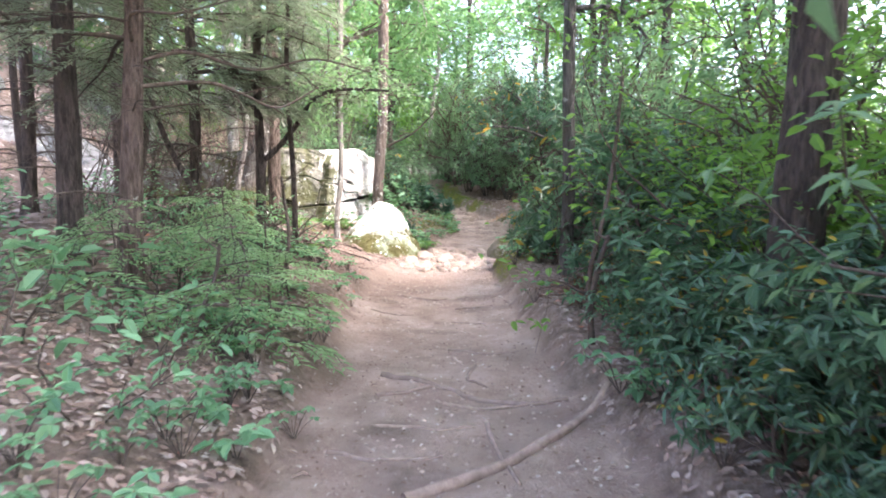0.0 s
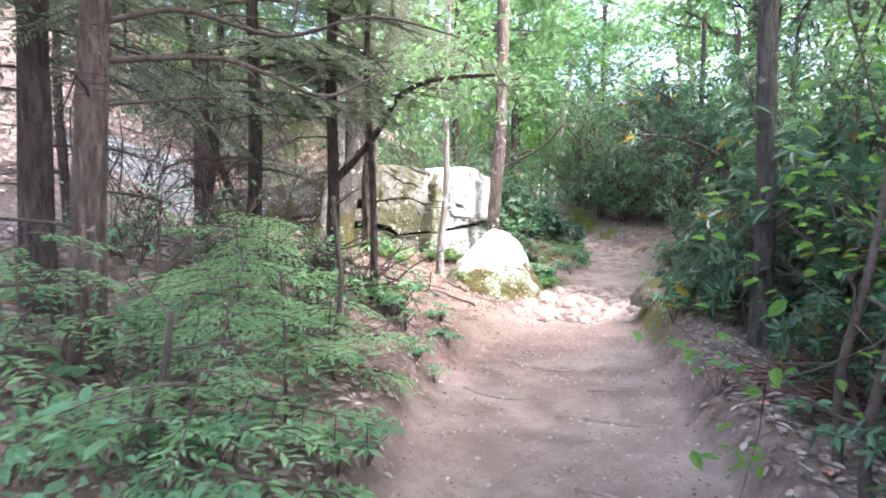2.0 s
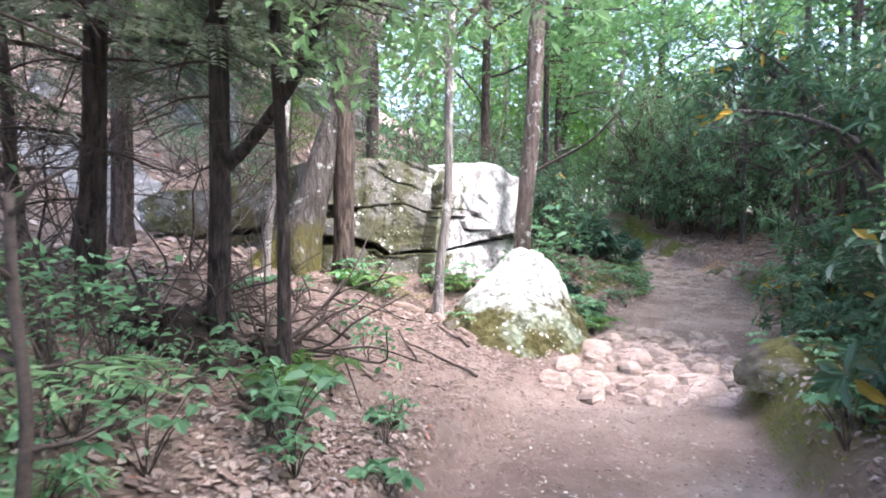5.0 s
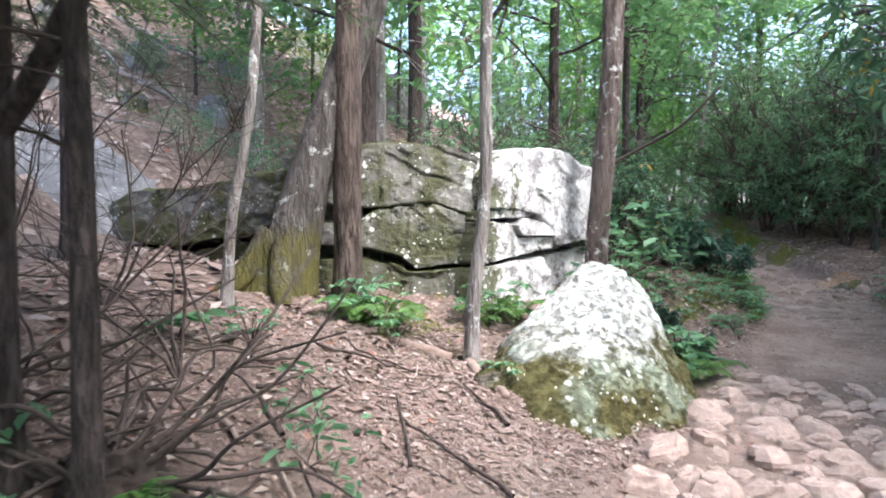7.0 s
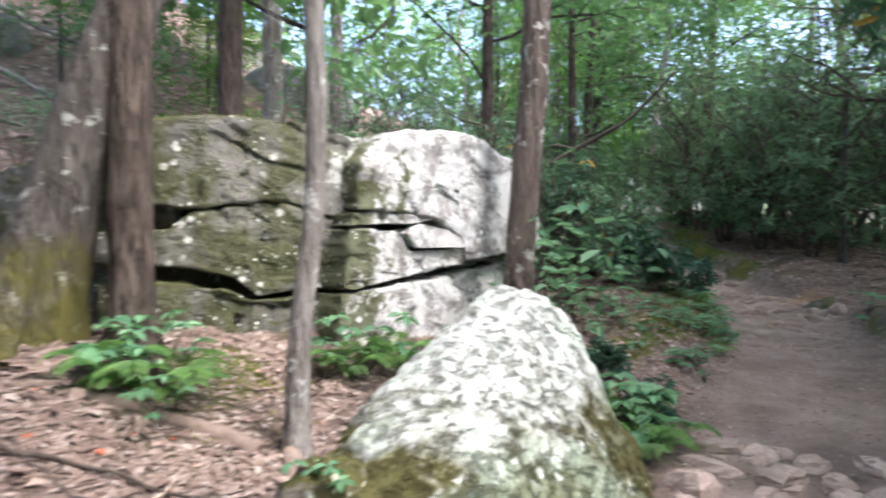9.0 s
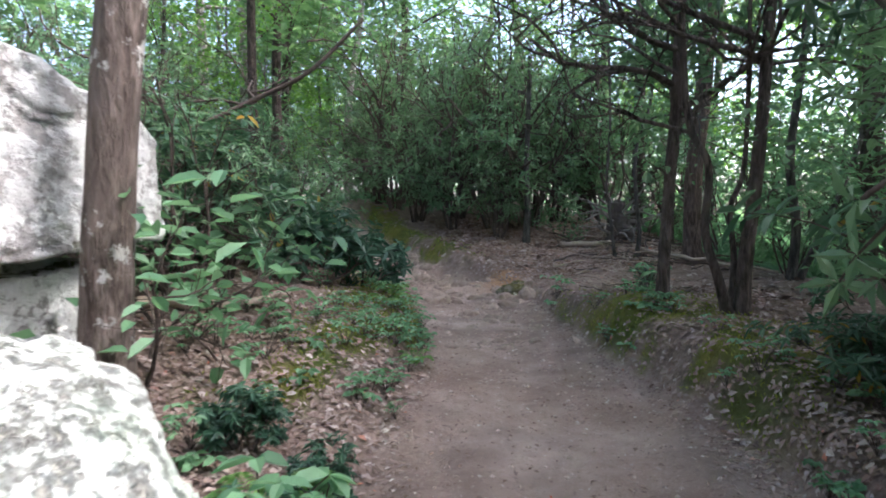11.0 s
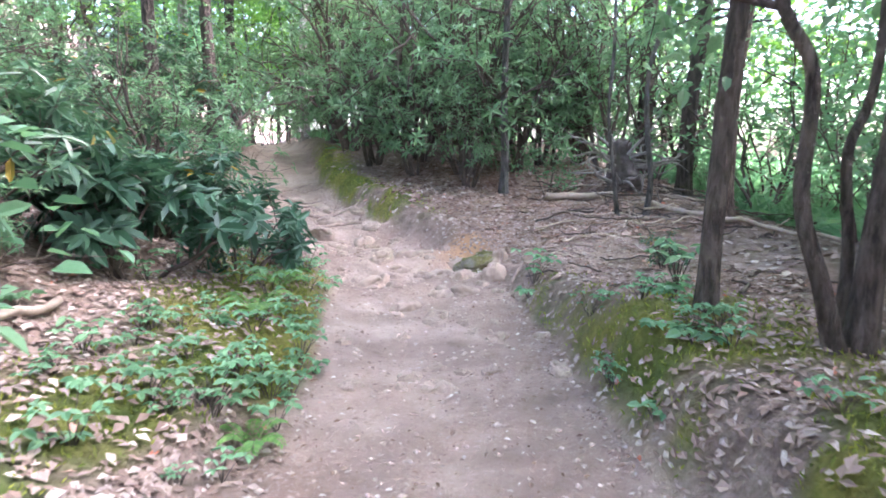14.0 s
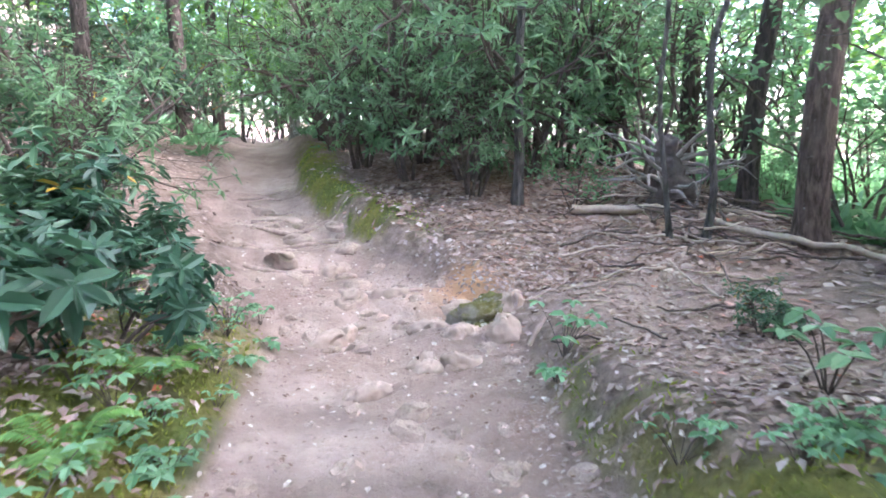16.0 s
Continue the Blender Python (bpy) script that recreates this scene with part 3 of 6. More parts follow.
def pillow(outline, depth, nu=190, nv=84, edge=.16):
    """A block whose face has the given outline (u, z) and which goes depth metres back, with rounded edges."""
    o = np.asarray(outline, float)
    c = o.mean(0)
    closed = np.vstack([o, o[:1]])
    seg = np.concatenate([[0], np.cumsum(np.hypot(*np.diff(closed, axis=0).T))])
    s = np.linspace(0, seg[-1], nu, endpoint=False)
    b = np.stack([np.interp(s, seg, closed[:, k]) for k in (0, 1)], 1) - c
    ph = np.linspace(-np.pi / 2, np.pi / 2, nv)
    sc = np.sign(np.cos(ph)) * np.abs(np.cos(ph)) ** edge
    dp = np.sign(np.sin(ph)) * np.abs(np.sin(ph)) ** (edge * 1.3)
    # crowd rings on the front face so that it can carry relief
    sc[:nv // 2] = np.concatenate([np.linspace(.02, .965, nv // 2 - 4), [.985, .995, 1, 1]])
    dp[:nv // 2] = np.concatenate([np.full(nv // 2 - 4, -1.0), [-.993, -.98, -.95, -.85]])
    v = np.empty((nv, nu, 3))
    v[..., 0] = c[0] + sc[:, None] * b[None, :, 0]
    v[..., 2] = c[1] + sc[:, None] * b[None, :, 1]
    v[..., 1] = (dp[:, None] + 1) * depth / 2
    i = np.arange(nv - 1)[:, None] * nu + np.arange(nu)[None]
    j = np.arange(nv - 1)[:, None] * nu + (np.arange(nu)[None] + 1) % nu
    f = np.stack([i, i + nu, j + nu, j], -1).reshape(-1, 4)
    g = Geo().add(v, f)
    # the outline may turn either way
    area = np.sum(o[:, 0] * np.roll(o[:, 1], -1) - np.roll(o[:, 0], -1) * o[:, 1])
    if area > 0:
        g.f = [q[::-1] for q in g.f]
    g.f.append(list(range(nu)) if area > 0 else list(range(nu))[::-1])
    return g


def block(name, outline, depth, frame_m, mat, parent, seed, amount=.05, set_back=0.0, label=""):
    g = pillow(outline, depth)
    me = mesh_of(name, g, mat)
    displaced(me, amount, 1.5, seed, .3, 1.0, .12, amount * .75, 3.6)
    ob = part(name, me, mat, parent, label)
    ob.matrix_basis = parent.matrix_basis.inverted() @ frame_m @ pose(0, set_back, 0)
    return ob


def wall_frame(p0, p1):
    """u runs along the wall from p0 to p1, v away from the trail, z up."""
    d = Vector((p1[0] - p0[0], p1[1] - p0[1], 0)).normalized()
    n = Vector((-d.y, d.x, 0))
    return Matrix(((d.x, n.x, 0, p0[0]), (d.y, n.y, 0, p0[1]), (0, 0, 1, 0), (0, 0, 0, 1)))


W1 = wall_frame((-3.35, 12.85), (-2.2, 13.85))
W2 = wall_frame((-2.2, 13.85), (-1.6, 15.35))
W0 = wall_frame((-6.35, 12.75), (-3.3, 12.95))
outcrop = thing("rock_outcrop", (-2.6, 13.6, .9), "long grey sandstone outcrop, cracked into mossy and pale blocks", "rock")
block("block", [(-.5, 2.42), (-.12, 2.43), (.29, 2.49), (.96, 2.49), (1.22, 2.42), (1.30, 2.26), (1.27, 1.80), (1.02, 1.86), (.82, 1.925), (.62, 1.955), (.30, 1.90), (.16, 1.885), (-.12, 1.905), (-.5, 1.91)], 1.7, W1, M_WALL_MOSSY, outcrop, 1.0, .035, label="dark mossy upper block with a green mossy top")
block("block", [(-.45, 1.73), (.02, 1.745), (.14, 1.84), (.30, 1.878), (.62, 1.935), (.82, 1.905), (1.02, 1.84), (1.27, 1.77), (1.30, 1.335), (.89, 1.328), (.57, 1.30), (.42, 1.43), (.1, 1.52), (-.45, 1.55)], 1.5, W1, M_WALL_MOSSY, outcrop, 2.0, .035, .015, "mossy middle block")
block("block", [(-.4, 1.40), (.1, 1.40), (.34, 1.36), (.52, 1.285), (.89, 1.305), (1.27, 1.315), (1.32, .75), (-.4, .75)], 1.5, W1, M_WALL_MOSSY, outcrop, 3.0, .04, .02, "mossy base block")
block("block", [(-.34, 2.2), (-.22, 2.32), (.01, 2.46), (.32, 2.52), (.83, 2.55), (1.1, 2.52), (1.3, 2.42), (1.66, 2.38), (1.95, 2.2), (1.98, 1.6), (1.42, 1.565), (.82, 1.49), (.80, 1.68), (.60, 1.79), (.50, 1.845), (.11, 1.885), (-.2, 1.905), (-.36, 1.88)], 1.8, W2, M_WALL_PALE, outcrop, 4.0, .035, label="pale lichen-covered upper block")
block("block", [(-.40, 1.865), (-.15, 1.885), (.11, 1.87), (.42, 1.835), (.27, 1.81), (-.05, 1.80), (-.42, 1.775)], 1.2, W2, M_WALL_PALE, outcrop, 4.6, .018, .02, "thin pale bed above the crack")
block("block", [(-.42, 1.755), (.0, 1.745), (.07, 1.70), (.17, 1.60), (.79, 1.60), (.80, 1.48), (.59, 1.46), (-.1, 1.38), (-.39, 1.33), (-.46, 1.35)], 1.5, W2, M_WALL_PALE, outcrop, 5.0, .028, .02, "pale wedge-shaped middle block")
block("block", [(.09, 1.73), (.29, 1.80), (.53, 1.765), (.77, 1.675), (.77, 1.62), (.20, 1.62)], .9, W2, M_WALL_PALE, outcrop, 6.0, .018, -.03, "small pale block in a crack")
block("block", [(-.46, 1.315), (-.39, 1.31), (-.1, 1.325), (.54, 1.375), (.68, 1.39), (.84, 1.2), (.95, .75), (-.5, .75)], 1.4, W2, M_WALL_PALE, outcrop, 7.0, .035, .04, "grey base block")
block("block", [(.72, 1.40), (1.3, 1.44), (1.75, 1.49), (1.8, .75), (.98, .75), (.88, 1.2)], 1.2, W2, M_WALL_PALE, outcrop, 7.6, .045, .16, "grey base block set back under the crack")
block("block", [(0, 1.9), (.3, 2.08), (1.2, 2.1), (1.8, 2.2), (2.9, 2.35), (3.0, 1.75), (1.7, 1.62), (.9, 1.5), (.1, 1.55)], 1.6, W0, M_LEDGE, outcrop, 8.0, .055, label="long grey mossy ledge")
block("block", [(.15, 1.5), (.9, 1.44), (1.9, 1.55), (3.0, 1.66), (3.05, .9), (.2, .95)], 1.5, W0, M_LEDGE, outcrop, 9.0, .055, .12, "mossy lower ledge")
block("core", [(-.3, 2.3), (1.3, 2.3), (1.3, .6), (-.3, .6)], 1.2, W1, M_WALL_MOSSY, outcrop, 10.0, .03, .42)
block("core", [(-.2, 2.3), (1.6, 2.2), (1.6, .6), (-.2, .6)], 1.2, W2, M_WALL_PALE, outcrop, 11.0, .03, .42)


def boulder_mesh(name, base, top, z0, H, mat, seed, amount, slant=0.0, dome=False, stand=0.0, nu=120, nv=56, scale=1.8, chips=0.0, chip_size=4.0):
    """A boulder: base outline, shrinking towards the top outline's middle as it rises."""
    base, top = np.asarray(base, float), np.asarray(top, float)

    def resample(o):
        c = np.vstack([o, o[:1]])
        a = np.unwrap(np.arctan2(*(o - o.mean(0)).T[::-1]))
        th = np.linspace(0, 2 * np.pi, nu, endpoint=False)
        a2, r2 = np.concatenate([a - 2 * np.pi, a, a + 2 * np.pi]), np.tile(np.hypot(*(o - o.mean(0)).T), 3)
        if a2[0] > a2[-1]:
            a2, r2 = a2[::-1], r2[::-1]
        r = np.interp(th, a2, r2)
        return o.mean(0) + np.stack([np.cos(th), np.sin(th)], 1) * r[:, None]

    b, t = resample(base), resample(top)
    h = np.linspace(0, 1, nv)
    k = 1 - np.sqrt(1 - (.97 * h) ** 2) if dome else (np.clip(h - stand, 0, 1) / (1 - stand)) ** 1.12
    xy = b[None] * (1 - k)[:, None, None] + t[None] * k[:, None, None]
    v = np.concatenate([xy, np.repeat((z0 + H * h ** .9)[:, None, None], nu, 1)], 2)
    n_cap = 9
    caps = [t.mean(0) + (t - t.mean(0)) * s for s in np.linspace(.92, .02, n_cap)]
    cap = np.stack([np.concatenate([c, np.full((nu, 1), z0 + H * (1 + .045 * np.sin(np.pi / 2 * q)))], 1) for c, q in zip(caps, np.linspace(.1, 1, n_cap))])
    v = np.concatenate([v, cap])
    v[..., 2] -= slant * np.maximum(v[..., 0] - t[:, 0].min(), 0) * np.clip((v[..., 2] - z0) / H, 0, 1) ** 2
    nv2 = len(v)
    i = np.arange(nv2 - 1)[:, None] * nu + np.arange(nu)[None]
    j = np.arange(nv2 - 1)[:, None] * nu + (np.arange(nu)[None] + 1) % nu
    f = np.stack([i, j, j + nu, i + nu], -1).reshape(-1, 4)
    me = mesh_of(name, Geo().add(v, f), mat)
    return displaced(me, amount, scale, seed, .4, 0.0, .3 if chips else .8, chips, chip_size)


def build_boulder():
    base = [(-.78, -1.0), (.02, -1.25), (.42, -.75), (.66, -.05), (.55, .85), (-.05, 1.2), (-.55, .9), (-.88, -.1)]
    top = [(-.2, .62), (-.05, .42), (.18, .5), (.3, .72), (.12, .92), (-.12, .85)]
    ob = new("boulder", boulder_mesh("boulder", base, top, -.45, 1.33, M_BOULDER, 4.4, .05, .42, stand=.2, nu=260, nv=130, chips=.05, chip_size=3.4))
    ob.matrix_basis = pose(-1.17, 12.62, .52)
    return tagged(ob, "large wedge-shaped boulder crusted with pale lichen, mossy at its foot", "boulder")


build_boulder()


def rock_thing(name, x, y, rx, ry, H, mat, seed, label, category, turn=0, sink=.15, amount=.09, group=""):
    a = np.linspace(0, 2 * np.pi, 9, endpoint=False)
    g = np.random.default_rng(int(seed * 10))
    base = np.stack([np.cos(a) * rx, np.sin(a) * ry], 1) * g.uniform(.82, 1.12, (9, 1))
    top = base * .3 + g.normal(size=2) * .05
    ob = new(name, boulder_mesh(name, base, top, -sink, H + sink, mat, seed, amount, dome=True, nu=44, nv=16, scale=2.2 / max(rx, ry) ** .5))
    ob.matrix_basis = pose(x, y, gz(x, y), 0, 0, turn)
    return tagged(ob, label, category, group)


rock_thing("mossy_rock", 1.14, 10.75, .36, .5, .15, M_MOSSROCK, 2.1, "low mossy rock at the edge of the trail", "rock")
rock_thing("mossy_rock", -1.66, 11.95, .24, .3, .14, M_MOSSROCK, 3.3, "small mossy rock beside the lichened boulder", "rock")
rock_thing("mossy_rock", 1.82, 20.15, .26, .2, .17, M_MOSSROCK, 6.3, "flat mossy stone stepping up from the trail", "rock")
rock_thing("stone", 1.95, 19.75, .18, .14, .09, M_BROWNSTONE, 6.9, "brown stone set in the trail's edge", "stone")
rock_thing("stone", 2.08, 20.2, .13, .12, .12, M_BROWNSTONE, 7.4, "brown stone set in the trail's edge", "stone")


for k, (x, y, r) in enumerate([(.30, 23.05, .26), (.24, 22.05, .17), (1.24, 20.85, .2), (.93, 20.64, .14), (.82, 20.1, .2), (1.49, 20.12, .16), (1.39, 19.38, .12), (1.6, 19.46, .16), (1.07, 19.15, .15), (.79, 21.95, .17), (.1, 23.9, .22), (-.3, 24.4, .2), (1.75, 20.5, .15), (1.68, 19.85, .12)]):
    rock_thing("stone", x, y, r * 1.15, r * .65, .07, M_BROWNSTONE, 40 + k * 1.3, "flat brown stone worn into the stepped trail", "stone", 23 * (k % 5) - 40, .08, .05, "stones in the stepped trail")


def slab_rock():
    g = pillow([(-3.4, .2), (-2.6, 1.3), (-.9, 1.45), (.5, 1.1), (1.15, .35), (1.0, -.5), (.3, -1.3), (-3.0, -1.3)], 1.6)
    me = displaced(mesh_of("rock_slab", g, M_SLAB), .07, 1.0, 3.0)
    ob = new("rock_slab", me)
    ob.matrix_basis = pose(-7.55, 12.95, 2.0, -38, 0, 46)
    return tagged(ob, "broad smooth pale grey rock slab on the hillside", "rock")


slab_rock()
for k, (x, y, rx, ry, H) in enumerate([(-12.5, 21.0, .9, .6, .7), (-8.3, 22.5, 1.4, .7, .9), (-14.5, 18.5, .7, .5, .5), (-9.8, 19.0, .5, .4, .35), (-11.2, 24.5, 1.8, .8, 1.0), (-10.8, 17.5, .55, .4, .45), (-12.2, 16.6, .5, .4, .4), (-10.4, 15.1, .4, .3, .3), (-9.5, 16.0, .35, .3, .2), (-9.0, 17.4, .4, .3, .3), (-12.9, 19.8, .8, .5, .6)]):
    rock_thing("hillside_rock", x, y, rx, ry, H, M_SLAB if k % 2 else M_LEDGE, 20 + k * 1.7, "grey lichened rock half buried in the hillside", "rock", 20 * k, .4, .1, "hillside rocks")


def trail_stones():
    """Flat stones washed out of the trail beside the boulder."""
    g = np.random.default_rng(21)
    kinds = []
    for k in range(6):
        a = np.linspace(0, 2 * np.pi, 8, endpoint=False)
        base = np.stack([np.cos(a), np.sin(a) * g.uniform(.55, .85)], 1) * g.uniform(.72, 1.2, (8, 1))
        kinds.append(boulder_mesh("stone", base, base * .62 + g.normal(size=2) * .08, -.5, .8, M_STONE, 30 + k * 3.1, .19, nu=12, nv=6, scale=1.2, stand=.45))
    for me in kinds:
        me.polygons.foreach_set("use_smooth", np.zeros(len(me.polygons), bool))
    brown = [k.copy() for k in kinds]
    for b in brown:
        b.materials[0] = M_BROWNSTONE
    placed = []
    tries = 0
    while len(placed) < 150 and tries < 6000:
        tries += 1
        if len(placed) < 82:
            y = g.uniform(10.9, 14.0)
            x = g.uniform(-.75 + .28 * max(0, y - 11.4), .85 + .12 * (y - 11))
        else:
            y = g.uniform(17.2, 23.8)
            x = float(knot(np.array(y), TX)) + g.uniform(-.65, .75)
        r = g.uniform(.07, .25) * (.68 if len(placed) >= 82 else 1)
        if any(math.hypot(x - a, y - b) < (r + c) * .68 for a, b, c in placed):
            continue
        placed.append((x, y, r))
        ob = new("stone", (kinds if len(placed) <= 82 else brown)[len(placed) % 6])
        ob.matrix_basis = pose(x, y, gz(x, y) + r * (.12 if len(placed) <= 82 else -.02), g.uniform(-13, 13), g.uniform(-13, 13), g.uniform(0, 360)) @ Matrix.Diagonal((r, r, r * g.uniform(.65, 1.1), 1))
        tagged(ob, "flat pinkish-tan stone bedded in the dirt trail", "stone", "stones in the trail")


trail_stones()


# ---------------------------------------------------------------- trees: trunks
def trunk_geo(path, d0, d1, flare=1.5, n=40, sides_n=16, rough=.10, seed=0.0, foot=.16):
    p = spline(path, n)
    s = np.linspace(0, 1, n)
    h = p[:, 2] - p[0, 2]
    r = (d0 * (1 - s) + d1 * s) / 2 * (1 + (flare - 1) * np.exp(-np.maximum(h, 0) / foot))
    return tube(Geo(), p, r, sides_n, rough, seed)


def tree_at(x, y, label, category="tree", group="", name="tree"):
    z = gz(x, y)
    return thing(name, (x, y, z - .06), label, category, group)


def hemlock_limb(seed, length, needles=True, young=False):
    """A flat drooping limb: side twigs set with short needles."""
    g = np.random.default_rng(seed)
    wood, green = Geo(), Geo()
    d = np.array([1.0, 0, .12])
    pts = [np.zeros(3)]
    for k in range(7):
        d = unit(d + np.array([0, g.normal() * .10, -.07 + g.normal() * .04]))
        pts.append(pts[-1] + d * length / 7)
    main = spline(pts, 16)
    tube(wood, main, np.linspace(.016 * length ** .5, .003, 16), 5, cap=False)
    P, D, N, L = [], [], [], []
    n_twig = int(13 * length)
    for k in range(n_twig):
        s = .15 + .85 * (k + .5) / n_twig
        i = min(14, int(s * 15))
        side = 1 if k % 2 else -1
        tl = length * (.12 + .28 * math.sin(math.pi * min(1, s * .9 + .08))) * g.uniform(.7, 1.2)
        e = unit(np.array([.75, side * 1.0, -.12 + g.normal() * .12]))
        q = main[i] + np.array([0, 0, 0])
        m = 6
        tw = q + e * np.linspace(0, tl, m)[:, None] + np.array([0, 0, -1]) * (np.linspace(0, 1, m) ** 2 * tl * .25)[:, None]
        first = wood.n
        tube(wood, tw, np.linspace(.004, .0015, m), 3, cap=False)
        wood.f.append([first, first + 1, i * 5])
        if needles and (young or g.random() < .93):
            c = max(4, int(tl / .03))
            for u in np.linspace(.08, 1, c):
                b = q + e * tl * u + np.array([0, 0, -1]) * u * u * tl * .25
                for sg in (1, -1):
                    f = unit(e * .7 + sg * np.cross(e, [0, 0, 1]) * .9 + g.normal(size=3) * .18)
                    P.append(b), D.append(f), N.append(np.array([0, 0, 1]) + g.normal(size=3) * .35), L.append(g.uniform(.045, .085) * (1.25 if young else 1.0))
    if P:
        L = np.array(L)
        leaves(green, P, D, np.array(N), L, L * .27, False, .15, .12)
    return wood, green


NEEDLED = []
for k, ln in enumerate((1.5, 2.0, 2.5, 1.8)):
    w, gn = hemlock_limb(50 + k, ln)
    NEEDLED.append((mesh_of("limb", w, M_TWIG), mesh_of("needles", gn, L_HEMLOCK, False)))
BARE = [mesh_of("dead_limb", hemlock_limb(70 + k, ln, False)[0], M_TWIG) for k, ln in enumerate((1.2, 1.7, 1.0))]


def hemlock(x, y, d, path, bark, low, high, n_limb, n_bare, seed, label, span=(0, 360), sized=1.0):
    """A hemlock: trunk, dead lower limbs, drooping needled limbs above."""
    g = np.random.default_rng(seed)
    t = tree_at(x, y, label, "tree", "hemlocks", "hemlock_tree")
    n_up = n_limb // 2
    g_t = trunk_geo(path, d, d * .45, 1.45, 48, 14, .09, seed)
    part("trunk", g_t, bark, t)
    p = spline(path, 48)
    for k in range(n_limb + n_bare + n_up):
        bare = n_limb <= k < n_limb + n_bare
        z = g.uniform(.7, low + .8) if bare else g.uniform(low, high) if k < n_limb else g.uniform(high - .6, high + 2.8)
        i = int(np.argmin(np.abs(p[:, 2] - z)))
        a = g.uniform(*span)
        s = g.uniform(.75, 1.25) * sized * (1 if not bare else .7)
        m = pose(*p[i], 0, g.uniform(-6, 12) + (-10 if bare else 0), a) @ Matrix.Scale(s, 4)
        if bare:
            part("dead_limb", BARE[k % 3], M_TWIG, t).matrix_basis = m
        else:
            w, gn = NEEDLED[k % 4]
            limb = part("limb", w, M_TWIG, t)
            limb.matrix_basis = m
            part("needles", gn, L_HEMLOCK, limb)
    return t


hemlock(-3.5, 6.1, .23, [(0, 0, 0), (.02, 0, 2), (0, .05, 5), (.1, .1, 9)], M_HEMLOCK_BARK, 1.7, 4.6, 18, 6, 101, "dark hemlock with dead lower branches beside the trail")
hemlock(-2.72, 5.6, .21, [(0, 0, 0), (.06, .0, 1.2), (.12, .03, 2.5), (.2, .1, 5), (.3, .1, 9)], M_RED_BARK, 1.7, 4.4, 19, 5, 102, "reddish-barked hemlock with feathery drooping branches")
hemlock(-3.42, 8.92, .18, [(0, 0, 0), (.06, 0, 1.5), (-.02, .1, 4), (.1, .1, 9)], M_HEMLOCK_BARK, 1.7, 4.4, 17, 7, 103, "dark slender hemlock with bare lower branches")
trk = hemlock(-2.54, 9.03, .15, [(0, 0, 0), (.03, -.02, 1.2), (0, .02, 2.6), (.05, .1, 5), (0, .1, 9)], M_HEMLOCK_BARK, 1.7, 3.8, 15, 7, 104, "dark hemlock with one thick crooked limb", sized=.8)
g0 = Geo()
tube(g0, spline([(0, 0, 1.18), (.25, -.02, 1.38), (.55, -.05, 1.72), (.8, -.2, 2.02), (1.15, -.5, 2.1), (1.5, -.9, 2.05), (1.9, -1.25, 1.98)], 24), np.linspace(.045, .014, 24), 9, .12, 3.0)
part("limb", g0, M_HEMLOCK_BARK, trk, "thick crooked bare limb")
gl, tw, ends = np.random.default_rng(150), Geo(), []
for q in range(14):
    s = .35 + .65 * q / 13
    p0 = np.array([1.9 * s, -1.25 * s * s, 2.05])
    branching(gl, tw, p0, gl.normal(size=3) * [.8, .8, .4] + [.3, -.1, .1], .5, .007, 1, ends, 4, .4, .0, 4)
part("spray_stem", tw, M_TWIG, trk)
cc, ee = np.array([q[0] for q in ends]), np.array([q[1] for q in ends])
kk = gl.integers(0, len(cc), 620)
LL = .085 * gl.uniform(.6, 1.3, 620)
tagged(part("leaf_spray", leaves(Geo(), cc[kk] + gl.normal(size=(620, 3)) * .07, ee[kk] * .5 + gl.normal(size=(620, 3)) * [.8, .8, .4] - [0, 0, .2], np.array([0, 0, 1]) + gl.normal(size=(620, 3)) * .4, LL, LL * .45, True, .2, .15), L_YOUNG, trk, "green broad leaves hanging from the crooked limb", False), "green broad leaves hanging from the crooked limb", kind="stuff")
red = bpy.data.objects["hemlock_tree.001"]
for k, (pts, r) in enumerate([
    ([(.1, 0, 1.75), (.5, .55, 1.88), (.75, .8, 1.82), (1.05, 1.1, 1.72), (1.4, 1.45, 1.98)], .022),
    ([(.1, 0, 1.95), (.45, .3, 2.1), (.95, .6, 2.0), (1.5, .7, 2.12), (2.0, 1.0, 2.05)], .02),
    ([(.1, 0, 1.5), (-.1, .7, 1.65), (.15, 1.5, 1.8), (.3, 2.3, 1.72)], .018),
    ([(.1, 0, 2.1), (.3, -.4, 2.25), (.75, -.6, 2.2), (1.2, -.5, 2.35)], .016),
]):
    wood, ends = Geo(), []
    p = spline(pts, 22)
    tube(wood, p, np.linspace(r, r * .35, 22), 7, .12, k)
    gb = np.random.default_rng(140 + k)
    for q in range(7):
        i = 5 + 2 * q
        branching(gb, wood, p[i], unit(p[i] - p[i - 3] + gb.normal(size=3) * .35), gb.uniform(.25, .55), r * .35, 1, ends, 3, .4, .0, 4, i * 7)
    part("dead_limb", wood, M_TWIG, red, "long crooked bare limb")
hemlock(-2.04, 8.96, .085, [(0, 0, 0), (-.01, 0, 1.2), (-.08, .02, 2.6), (.02, .0, 4.5), (0, 0, 7)], M_HEMLOCK_BARK, 2.2, 4.6, 7, 5, 105, "thin straight young hemlock", sized=.6)
